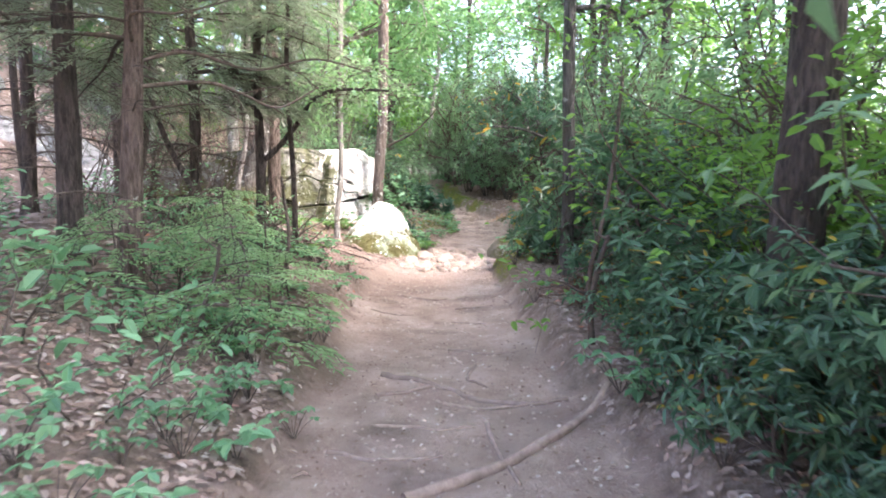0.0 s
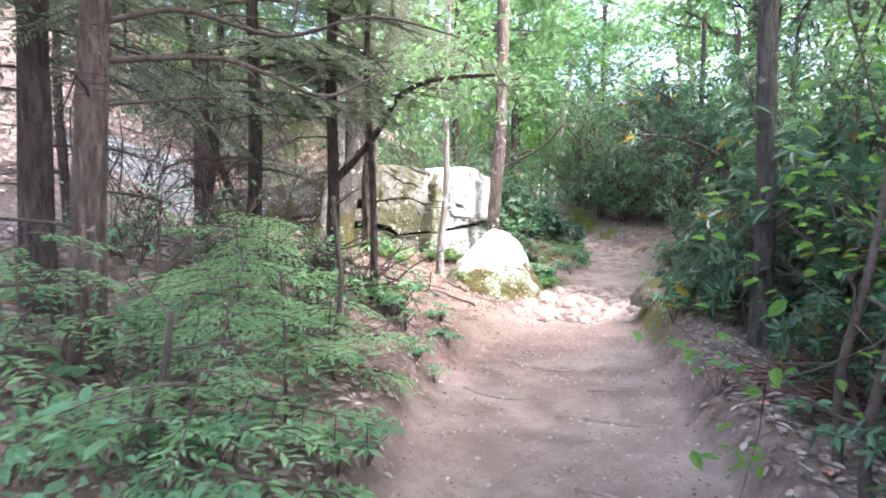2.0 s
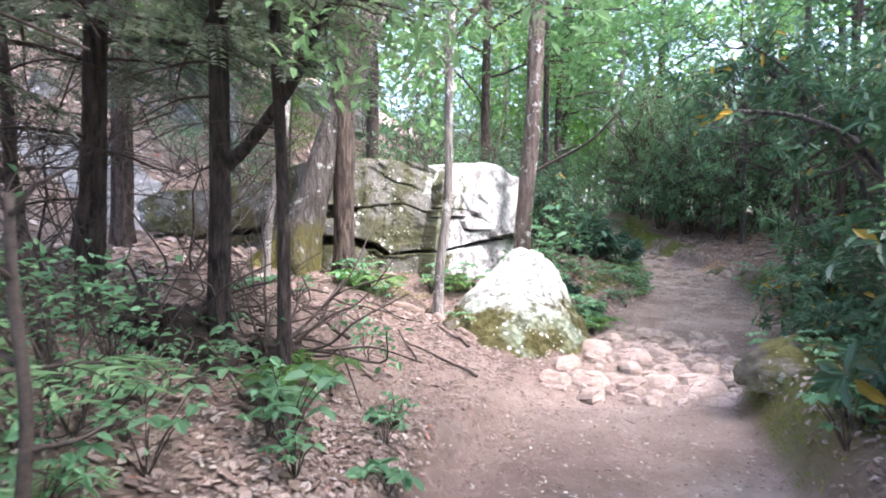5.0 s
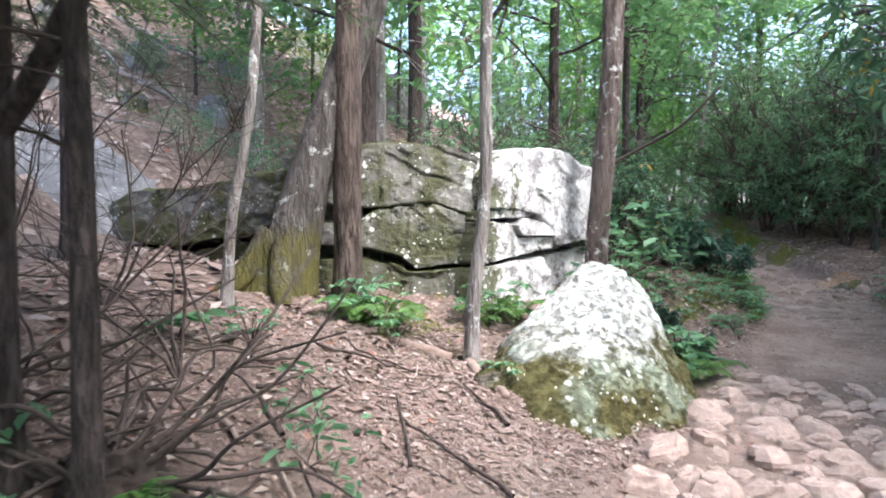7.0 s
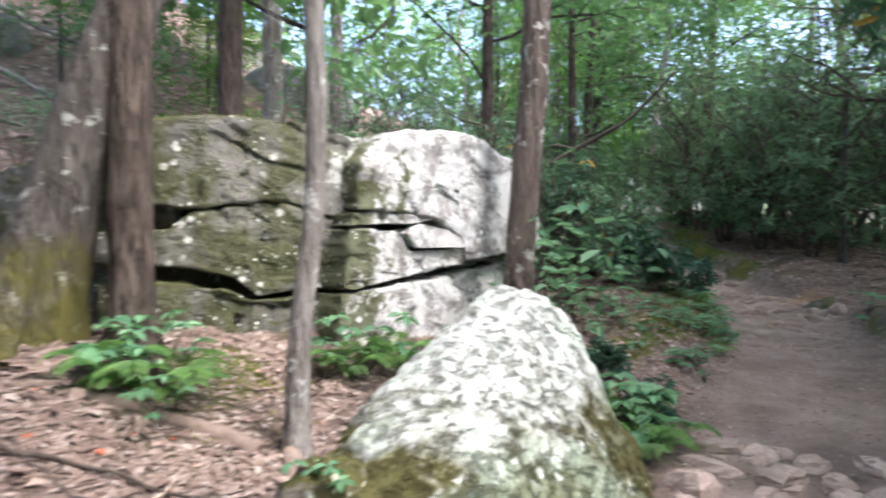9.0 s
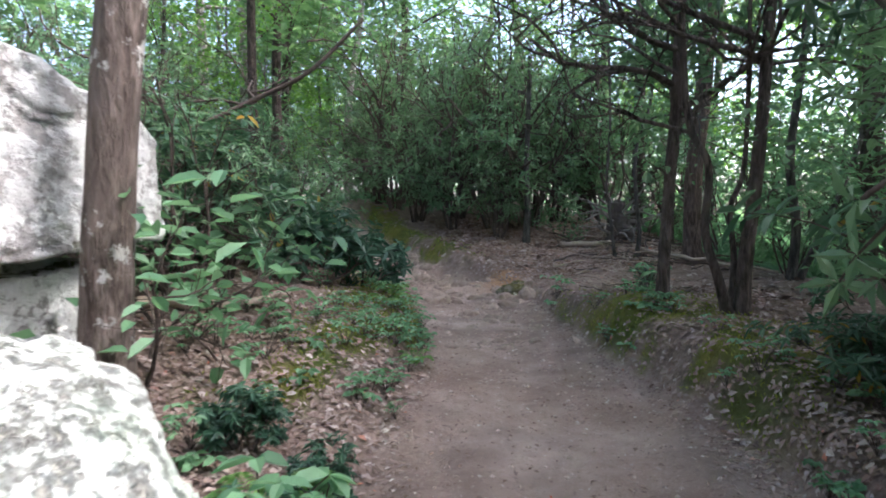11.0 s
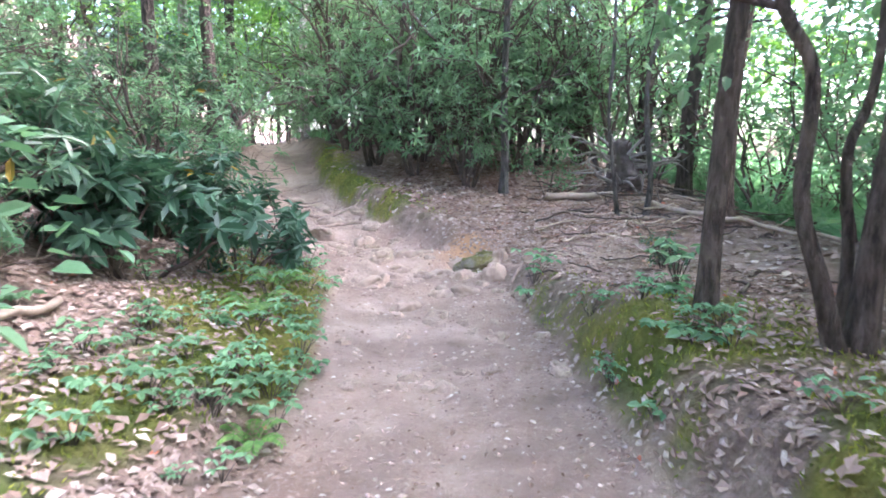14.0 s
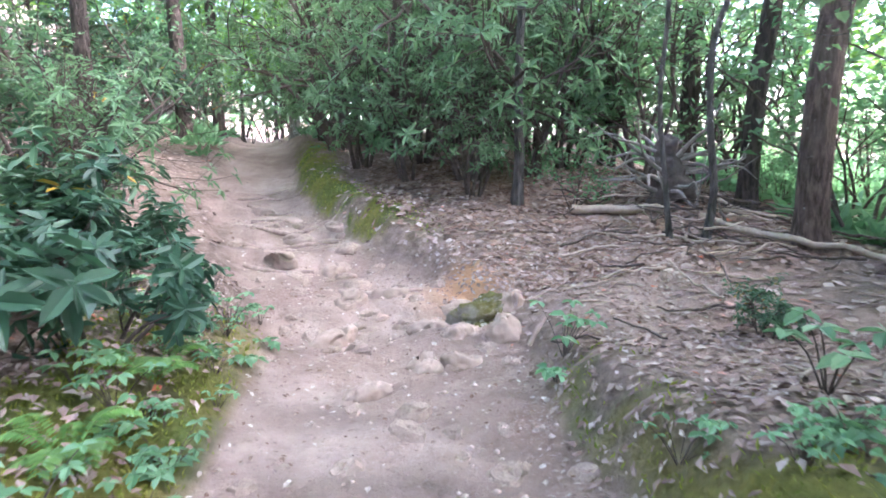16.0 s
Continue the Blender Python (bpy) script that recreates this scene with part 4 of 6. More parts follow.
hemlock(-2.66, 7.95, .10, [(0, 0, 0), (-.25, .1, .5), (-.6, .3, 1.0), (-1.05, .65, 1.7), (-1.45, .9, 2.9), (-1.8, 1.1, 5)], M_HEMLOCK_BARK, 1.9, 4.4, 9, 8, 106, "slanting thin hemlock with many bare twigs", sized=.8)
hemlock(-4.7, 7.4, .16, [(0, 0, 0), (.05, 0, 2), (0, 0, 5), (0, 0, 8)], M_HEMLOCK_BARK, 1.6, 4.6, 12, 6, 107, "dark hemlock with feathery branches further up the slope")
hemlock(-4.9, 10.3, .14, [(0, 0, 0), (.25, 0, 1.4), (.35, 0, 3), (.3, 0, 7)], M_HEMLOCK_BARK, 2.4, 4.6, 8, 8, 108, "thin dark hemlock with bare lower twigs")
hemlock(-5.6, 8.8, .12, [(0, 0, 0), (-.1, 0, 1.4), (-.1, 0, 3), (.0, 0, 7)], M_HEMLOCK_BARK, 1.8, 4.6, 9, 8, 109, "thin dark hemlock with bare lower twigs")
hemlock(-4.3, 4.2, .16, [(0, 0, 0), (.0, 0, 2), (.1, 0, 7)], M_HEMLOCK_BARK, 1.4, 4.2, 12, 5, 110, "dark hemlock with feathery branches beside the trail")


def limbed_tree(name, x, y, paths, bark, label, seed, leaf_mat=None, leaf=.09, n_leaf=0, crown_low=2.6, sides_n=16, group="", limbs=3, spread=1.0, flare=1.5, reach=1.5):
    """A broad-leaved tree: one or more stems (path, d0, d1), limbs and a crown of single leaves."""
    g = np.random.default_rng(seed)
    t = tree_at(x, y, label, "tree", group, name)
    tips = []
    for k, (path, d0, d1) in enumerate(paths):
        part("trunk", trunk_geo(path, d0, d1, flare, 44, sides_n, .12, seed + k), bark, t)
        p = spline(path, 44)
        for q in range(limbs):
            z = g.uniform(crown_low - .3, p[-1, 2] * .8)
            i = int(np.argmin(np.abs(p[:, 2] - z)))
            a = g.uniform(0, 2 * np.pi)
            wood = Geo()
            branching(g, wood, p[i], (math.cos(a), math.sin(a), .35), g.uniform(1.1, 1.9) * spread, d1 * .22 + .01, 2, tips, 4, .4, .04, 6)
            part("limb", wood, bark, t)
    if n_leaf and leaf_mat:
        c = np.array([q[0] for q in tips])
        e = np.array([q[1] for q in tips])
        k = g.integers(0, len(c), n_leaf)
        P = c[k] + g.normal(size=(n_leaf, 3)) * [.16, .16, .10]
        D = unit(e[k] * .5 + g.normal(size=(n_leaf, 3)) * [.8, .8, .35] - [0, 0, .15])
        clear = (sides(P[:, 0] + x, P[:, 1] + y)[2] > reach) | (P[:, 2] > 3.6)
        P, D = P[clear], D[clear]
        n_leaf = len(P)
        L = leaf * g.uniform(.6, 1.3, n_leaf)
        part("crown", leaves(Geo(), P, D, np.array([0, 0, 1]) + g.normal(size=(n_leaf, 3)) * .4, L, L * .55, leaf > .1, .2, .15), leaf_mat, t, soft=False)
    return t


# big mossy tree that leans behind the straight ridged one, by the outcrop
mossy = tree_at(-3.75, 12.2, "large leaning tree with a mossy flared foot and pale lichened bark", "tree", "", "tree")
gm = trunk_geo([(0, 0, 0), (.12, .05, .5), (.28, .15, 1.2), (.5, .35, 2.1), (.85, .55, 3.4), (1.3, .8, 6)], .40, .28, 2.0, 60, 22, .14, 5.0, .33)
part("trunk", gm, M_MOSSY_BARK, mossy)
for a, ln in ((200, .55), (250, .62), (310, .5), (160, .4)):
    gr = Geo()
    dx, dy = math.cos(radians(a)), math.sin(radians(a))
    tube(gr, spline([(.1 + dx * .12, dy * .12, .55), (dx * .3, dy * .3, .22), (dx * ln, dy * ln, .02), (dx * ln * 1.4, dy * ln * 1.4, -.08)], 14), np.linspace(.13, .04, 14), 9, .15, a)
    part("buttress_root", gr, M_MOSSY_BARK, mossy, "moss-covered buttress root")
limbed_tree("tree", -3.2, 12.42, [([(0, 0, 0), (0, 0, 1.5), (.0, .05, 4), (.05, .1, 8)], .24, .2)], M_RIDGED_BARK, "straight brown tree with deeply ridged bark", 121, L_CANOPY, .17, 1100, 4.2, limbs=4, spread=1.7)
limbed_tree("tree", -1.99, 12.15, [([(0, 0, 0), (.02, 0, .6), (.08, .02, 1.15), (.10, .02, 1.75), (.10, .0, 2.4), (.15, .05, 6)], .105, .085)], M_PALE_BARK, "slender pale tree with a crooked stem beside the boulder", 122, L_CANOPY, .17, 450, 4.2, limbs=4, spread=1.7, flare=1.6)
limbed_tree("tree", -1.5, 14.75, [([(0, 0, 0), (.02, 0, .7), (.08, 0, 1.6), (.16, 0, 3), (.22, 0, 8)], .25, .22)], M_TAN_BARK, "greyish-brown tree with pale lichen spots behind the boulder", 123, L_CANOPY, .17, 450, 4.2, limbs=4, spread=1.7)
limbed_tree("tree", -3.62, 11.4, [([(0, 0, 0), (.06, 0, .7), (.2, .05, 1.6), (.25, .1, 3), (.3, .1, 6)], .085, .06)], M_PALE_BARK, "thin pale leaning tree", 124, L_CANOPY, .17, 1100, 4.2, limbs=4, spread=1.7)
limbed_tree("tree", 2.35, 4.4, [([(0, 0, 0), (.06, 0, 1.4), (.15, 0, 3), (.3, 0, 8)], .36, .3)], M_HEMLOCK_BARK, "thick dark tree trunk at the trail's edge", 125, L_BRIGHT, .13, 1500, 2.9, 18, "", 3, reach=2.5)
limbed_tree("tree", 1.55, 8.15, [([(0, 0, 0), (.02, 0, 1.4), (.0, 0, 3), (.06, 0, 8)], .17, .14)], M_GREY_BARK, "straight grey tree with lichen patches beside the trail", 126, L_THICKET, .09, 700, 3.6, 14, "", 3, reach=2.2)
limbed_tree("tree", 2.5, 17.0, [([(0, 0, 0), (.02, 0, .6), (.06, 0, 1.3), (.12, .02, 2.2), (.18, .05, 5)], .112, .095)], M_BROWN_BARK, "dark young tree with split bark on the mossy bank", 127, L_THICKET, .105, 3000, 1.9, 14, "", 6)
limbed_tree("tree", 2.84, 16.4, [
    ([(-.04, 0, 0), (-.14, .0, .35), (-.24, .05, .75), (-.2, .1, 1.3), (-.38, .15, 1.8), (-.45, .2, 3.5)], .085, .05),
    ([(.06, 0, 0), (.10, .0, .6), (.18, .02, 1.2), (.26, .04, 2.2), (.4, .1, 4.5)], .13, .09),
    ([(.0, .06, 0), (.05, .1, .5), (.02, .12, .95), (.16, .15, 1.4), (.2, .2, 3)], .06, .035),
], M_BROWN_BARK, "clump of crooked dark stems on the mossy bank", 128, L_THICKET, .105, 4200, 1.9, 12, "", 4)
limbed_tree("tree", 4.83, 20.8, [([(0, 0, 0), (.0, 0, 1.4), (.15, 0, 3), (.4, 0, 8)], .27, .22)], M_RED_BARK, "thick reddish-brown tree behind fallen branches", 129, L_CANOPY, .17, 1100, 4.2, limbs=4, spread=1.7)
limbed_tree("tree", 5.2, 22.4, [([(0, 0, 0), (.05, 0, 1.4), (.2, 0, 3), (.3, 0, 8)], .22, .18)], M_HEMLOCK_BARK, "dark tree behind the fallen branches", 130, L_CANOPY, .17, 1100, 4.2, limbs=4, spread=1.7)
limbed_tree("sapling", 3.72, 21.1, [([(0, 0, 0), (-.08, 0, .6), (-.16, 0, 1.3), (-.1, .05, 2.2), (-.15, .1, 4)], .05, .035)], M_GREY_BARK, "thin grey sapling with a bent stem", 131, L_CANOPY, .08, 500, 2.4, 9, "saplings", 3, .8)
limbed_tree("sapling", 4.10, 21.2, [([(0, 0, 0), (.05, 0, .5), (-.02, 0, 1.1), (.0, .05, 1.8), (.25, .1, 2.6), (.3, .1, 4)], .075, .045)], M_GREY_BARK, "thin grey sapling with a bent stem", 132, L_CANOPY, .08, 500, 2.4, 9, "saplings", 3, .8)
limbed_tree("sapling", 2.75, 22.9, [([(0, 0, 0), (.02, 0, .6), (.0, 0, 1.5), (.05, 0, 3.4)], .13, .08)], M_GREY_BARK, "dark sapling in front of the rhododendron thicket", 133, limbs=1, n_leaf=200, leaf_mat=L_THICKET)
limbed_tree("tree", 4.7, 18.3, [([(0, 0, 0), (.05, 0, .7), (-.05, 0, 1.5), (.1, 0, 3), (.2, 0, 6)], .11, .08), ([(.08, 0, 0), (.3, 0, .5), (.55, 0, 1.0), (.9, .1, 1.7), (1.2, .1, 3)], .08, .05)], M_GREY_BARK, "dark two-stemmed young tree", 134, L_CANOPY, .10, 1400, 2.0, 10, "", 4)
limbed_tree("tree", -2.4, 18.6, [([(0, 0, 0), (.0, 0, .5), (.05, 0, .9), (.45, .1, 1.25), (.95, .2, 1.55), (1.6, .2, 1.9), (2.2, .2, 2.5)], .10, .04), ([(-.5, .1, 0), (-.55, .1, .8), (-.35, .1, 1.3), (-.1, .1, 2.4)], .06, .03)], M_TWIG, "crooked dark rhododendron stems with long bare limbs", 135, None, .10, 0, 1.4, 9, "", 3)


# ---------------------------------------------------------------- shrubs
def whorls(g, tips, leaf, per, mat_fine=True, droop=.25, wide=.3):
    """Rosettes of long leaves at the twig ends."""
    P, D, N, L = [], [], [], []
    for c, d in tips:
        d = unit(d + np.array([0, 0, .6]))
        a = unit(np.cross(d, g.normal(size=3)))
        b = np.cross(d, a)
        n = int(per * g.uniform(.7, 1.2))
        for k in range(n):
            th = 2 * np.pi * (k + g.random() * .5) / n
            o = a * math.cos(th) + b * math.sin(th)
            P.append(c + d * g.uniform(-.03, .03))
            D.append(unit(o + d * g.uniform(-.05, .5) - np.array([0, 0, droop * g.random() * 2])))
            N.append(d + g.normal(size=3) * .15)
            L.append(leaf * g.uniform(.65, 1.2))
    L = np.array(L)
    return leaves(Geo(), P, D, np.array(N), L, L * wide, mat_fine, .18, .15)


def shrub_proto(seed, height, spread, n_stem, leaf, per, kids=4, lean=.5, fine=True, wide=.3):
    """Stems and leaf rosettes of one evergreen shrub."""
    g = np.random.default_rng(seed)
    stems, tips = [], []
    for k in range(n_stem):
        a = 2 * np.pi * (k + g.random()) / n_stem
        o = np.array([math.cos(a), math.sin(a), 0])
        wood = Geo()
        stems.append(wood)
        branching(g, wood, o * .12 * spread - [0, 0, .05], o * lean * spread + [0, 0, 1], height * g.uniform(.55, .95), .012 + .008 * height, 2, tips, kids, .4, .05, 7)
    low = [(np.array([c[0], c[1], max(.12, c[2])]), d) for c, d in tips]
    return [mesh_of("stem", w, M_TWIG) for w in stems], whorls(g, low, leaf, per, fine, .25, wide)


def shrub(name, stems, foliage, mat_leaf, x, y, size, turn, label, category, group, lift=0.0):
    t = thing(name, (x, y, gz(x, y) - .03 + lift), label, category, group, "", turn, size)
    for st in stems:
        part("stem", st, M_TWIG, t)
    if not isinstance(foliage, bpy.types.Mesh):
        foliage = mesh_of("foliage", foliage, mat_leaf, False)
    part("foliage", foliage, mat_leaf, t)
    return t, foliage


RHODO = [(s, mesh_of("foliage", f, L_RHODO, False)) for s, f in (shrub_proto(201 + k, h, 1.0, 6, .155, 7) for k, h in enumerate((1.2, 1.5, 1.0)))]
THICK = [(s, mesh_of("foliage", f, L_THICKET, False)) for s, f in (shrub_proto(221 + k, h, .7, 7, .14, 7, 4, .35, False) for k, h in enumerate((2.4, 2.0, 2.8)))]


CLUMP = [(s, mesh_of("foliage", f, L_CLUMP, False)) for s, f in (shrub_proto(211 + k, h, 1.1, 6, .18, 7, 3, .55, True, .38) for k, h in enumerate((.95, 1.05, .85)))]


def evergreen(kinds, leaf_mat, x, y, size, label, group, k):
    g = np.random.default_rng(int(1000 + k * 7))
    stems, foliage = kinds[k % len(kinds)]
    return shrub("rhododendron", stems, foliage, leaf_mat, x, y, size * g.uniform(.88, 1.12), g.uniform(0, 360), label, "shrub", group)


# low dark evergreen clumps on the bank before the outcrop's far end and along the trail
for k, (x, y, s) in enumerate([(-.8, 18.3, .95), (-.2, 18.9, .72), (-1.3, 18.8, .75), (-.8, 19.7, .7), (-1.75, 18.3, .6), (-.6, 20.7, .5), (-1.6, 21.4, .6), (-.62, 13.9, .26), (-.4, 14.4, .24), (-.8, 14.6, .3)]):
    evergreen(CLUMP, L_CLUMP, x, y, s, "dark glossy rhododendron clump beside the trail", "evergreen clumps", k)
# dense shade along the right-hand side of the first stretch
for k, (x, y, s) in enumerate([(2.1, 2.9, .75), (2.2, 4.9, .9), (2.9, 3.3, 1.1), (2.0, 6.1, .85), (1.95, 7.1, .75), (2.6, 7.2, 1.2), (2.1, 8.9, .8), (2.8, 8.6, 1.3), (2.05, 9.9, .8), (2.7, 10.2, 1.3), (2.2, 11.2, .8), (3.0, 11.5, 1.3), (3.4, 9.4, 1.6), (3.7, 12.6, 1.3), (4.5, 10.8, 1.7), (1.6, 9.25, .5), (3.9, 2.6, 1.5), (2.6, 1.6, .9), (2.7, 12.2, .8), (1.95, 3.7, .7), (2.4, 2.5, .9), (1.75, 4.6, .5), (1.7, 2.3, .5), (3.1, 12.9, 1.2), (3.6, 13.8, 1.3), (4.4, 14.4, 1.3), (2.45, 12.6, .7), (1.9, 2.3, .75), (1.95, 3.2, .75), (2.25, 13.3, .6), (2.6, 14.4, .55), (1.8, 12.3, .55), (1.95, 12.9, .6), (1.65, 11.6, .42), (1.72, 4.0, .55), (1.75, 3.0, .6), (1.8, 5.3, .6), (1.75, 6.5, .5), (1.85, 1.6, .7)]):
    evergreen(RHODO, L_RHODO, x, y, s, "dark dense rhododendron shading the trail's edge", "rhododendrons by the trail", k + 20)
# the first five are added to shade the near bank, the nearest out of view
for k, (x, y, s) in enumerate([(2.0, .8, 1.0), (1.9, -.4, 1.0), (2.6, 1.5, 1.0), (3.3, 2.2, 1.0), (3.5, 3.5, 1.0), (2.7, 8.0, .95), (2.9, 9.7, 1.0), (3.2, 11.6, 1.0), (3.4, 6.4, 1.1), (4.4, 8.3, 1.2), (4.8, 12.4, 1.1), (3.5, 13.2, 1.15), (4.3, 15.2, 1.0), (6.2, 17.6, 1.0), (7.2, 19.4, 1.1), (6.4, 15.4, 1.1), (8.2, 17.2, 1.2)]):
    evergreen(THICK, L_THICKET, x, y, s, "tall rhododendron with narrow leaves beside the trail, some added for shade", "tall rhododendrons", k + 60)
# an old rhododendron whose limb hangs over the trail
old = thing("rhododendron_tree", (2.65, 12.95, gz(2.65, 12.95) - .05), "old crooked rhododendron with a leafy limb over the trail", "tree")
go, tips = np.random.default_rng(260), []
for pts, r in (
    ([(0, 0, 0), (.1, 0, .7), (-.15, .05, 1.4), (-.5, 0, 1.9), (-1.1, -.15, 2.15), (-1.75, -.3, 2.2)], .05),
    ([(.1, .1, 0), (.3, .2, .8), (.2, .3, 1.6), (.4, .3, 2.5), (.3, .4, 3.3)], .045),
    ([(0, -.1, 0), (-.1, -.4, .7), (.1, -.7, 1.4), (-.1, -.9, 2.2), (-.4, -1.1, 2.9)], .04),
    ([(.05, .15, 0), (-.05, .5, .9), (-.3, .9, 1.9), (-.75, 1.1, 2.6), (-1.3, 1.2, 2.95), (-1.9, 1.3, 2.9)], .045),
    ([(.1, .2, 0), (.2, .9, 1.0), (.1, 1.6, 2.0), (-.35, 2.0, 2.75), (-.9, 2.2, 3.15)], .04),
    ([(0, .05, 0), (-.2, .3, 1.1), (-.55, .5, 2.1), (-1.0, .6, 2.75), (-1.5, .5, 3.1)], .035),
):
    wood = Geo()
    p = spline(pts, 26)
    tube(wood, p, np.linspace(r, r * .4, 26), 9, .12, r * 90)
    for q in range(11):
        i = 12 + int(q * 1.25)
        branching(go, wood, p[i], unit(p[i] - p[i - 2] + go.normal(size=3) * .7), go.uniform(.4, .75), r * .3, 1, tips, 3, .4, .05, 5, i * 9)
    part("stem", wood, M_GREY_BARK, old)
keep = [(c, d) for c, d in tips if c[2] > 1.5]
part("foliage", whorls(go, keep, .15, 8), L_RHODO, old, "glossy drooping leaf rosettes", False)
# the tall thicket past the bend
evergreen(RHODO, L_RHODO, 3.25, 18.95, .26, "small rhododendron seedling with broad leaves", "evergreen clumps", 90)
spots = [(1.6, 24.4, 1.0), (2.4, 24.0, 1.1), (3.2, 24.0, 1.1), (1.0, 25.4, 1.15), (1.9, 25.6, 1.3), (2.9, 25.3, 1.3), (3.9, 24.8, 1.2), (.6, 26.8, 1.2), (1.5, 27.2, 1.4), (2.6, 27, 1.4), (3.8, 26.6, 1.35), (4.8, 25.6, 1.2), (.3, 28.4, 1.25), (1.3, 29, 1.4), (2.6, 29, 1.5), (4.2, 28.6, 1.4), (5.4, 27.2, 1.3), (.2, 30.5, 1.3), (1.6, 31.2, 1.5), (3.4, 31, 1.5), (5.6, 30, 1.4), (2.3, 23.2, .7), (4.6, 23.7, .9), (6.4, 24.6, 1.1), (6.6, 28.8, 1.3), (.0, 32.6, 1.4)]
for k, (x, y, s) in enumerate(spots):
    evergreen(THICK, L_THICKET, x, y, s, "tall dense rhododendron thicket above the trail", "rhododendron thicket", k + 100)
# growth behind the boulder and outcrop, left of the bend
for k, (x, y, s) in enumerate([(-1.0, 19.5, .7), (-1.15, 20.6, .75), (-1.7, 17.6, .6), (-1.5, 16.2, .55), (-2.2, 17.0, .7), (-1.4, 17.3, .4), (-3.4, 17.4, .8), (-2.7, 19.6, .5), (-2.2, 20.6, .55), (-4.4, 19.2, .6), (-2.9, 22.2, .6), (-4.2, 21.4, .9), (-2.7, 24.4, .8), (-5.2, 23.5, 1.0), (-2.9, 26.8, 1.0), (-4.6, 27, 1.2), (-3.6, 30, 1.2), (-4.0, 24.6, 1.0)]):
    evergreen(THICK if k % 2 else RHODO, L_THICKET, x, y, s * (1 if k % 2 else 1.35), "leafy evergreen shrub among the trees", "shrubs behind the outcrop", k + 140)


def leafy_proto(seed, height, n_stem, leaf, n_leaf, spread=.5, kids=4, fine=True):
    """A loose broad-leaved shrub: thin stems, single leaves along the twigs."""
    g = np.random.default_rng(seed)
    stems, tips = [], []
    for k in range(n_stem):
        a = 2 * np.pi * (k + g.random()) / n_stem
        wood = Geo()
        stems.append(wood)
        branching(g, wood, (math.cos(a) * .06, math.sin(a) * .06, -.04), (math.cos(a) * spread, math.sin(a) * spread, 1), height * g.uniform(.6, .9), .006 + .006 * height, 2, tips, kids, .35, .06, 6)
    c, e = np.array([q[0] for q in tips]), np.array([q[1] for q in tips])
    k = g.integers(0, len(c), n_leaf)
    P = c[k] + g.normal(size=(n_leaf, 3)) * [.11, .11, .07] * height ** .5
    P[:, 2] = np.maximum(P[:, 2], .08)
    D = unit(e[k] * .4 + g.normal(size=(n_leaf, 3)) * [.9, .9, .3] - [0, 0, .12])
    L = leaf * g.uniform(.6, 1.3, n_leaf)
    return [mesh_of("stem", w, M_TWIG) for w in stems], leaves(Geo(), P, D, np.array([0, 0, 1]) + g.normal(size=(n_leaf, 3)) * .35, L, L * .5, fine, .2, .18)


LEAFY = [(s, mesh_of("foliage", f, L_BRIGHT, False)) for s, f in (leafy_proto(301 + k, h, 4, .105, n, .3) for k, (h, n) in enumerate(((2.0, 800), (2.6, 1000), (1.5, 560))))]
FARLEAF = [(s, mesh_of("foliage", f, L_GROUND, False)) for s, f in (leafy_proto(311 + k, h, 4, .12, n, .5, 3, False) for k, (h, n) in enumerate(((2.0, 620), (2.6, 800), (1.5, 440))))]
DULL = [(s, mesh_of("foliage", f, L_GROUND, False)) for s, f in (leafy_proto(321 + k, h, 4, .07, n) for k, (h, n) in enumerate(((.8, 260), (1.1, 320), (.6, 180))))]
for k, (x, y, s) in enumerate([(3.3, 4.3, .8), (3.4, 3.0, .8), (2.85, 5.5, .85), (2.95, 6.2, .9), (2.95, 5.7, .9), (3.0, 5.0, 1.2), (3.9, 6.6, 1.0), (3.6, 3.7, .9), (2.9, 6.8, .8), (3.5, 4.5, 1.1), (4.0, 5.4, 1.2)]):
    st, fo = LEAFY[k % 3]
    shrub("leafy_shrub", st, fo, L_BRIGHT, x, y, s, 77 * k, "bright green broad-leaved shrub overhanging the trail", "shrub", "bright leafy shrubs")
g1 = np.random.default_rng(41)
for k in range(17):
    y = g1.uniform(1.6, 8.6)
    l = g1.uniform(.45, 3.2)
    x = float(knot(np.array(y), TX) - knot(np.array(y), TW)) - l
    if any(math.hypot(x - a, y - b) < .35 for a, b in ((-2.72, 5.6), (-3.5, 6.1), (-2.66, 7.95))):
        continue
    st, fo = DULL[k % 3]
    shrub("understory_shrub", st, fo, L_GROUND, x, y, g1.uniform(.55, .95) * (.55 if l < .6 else 1), 53 * k, "small green understory shrub among fallen leaves", "shrub", "understory shrubs")
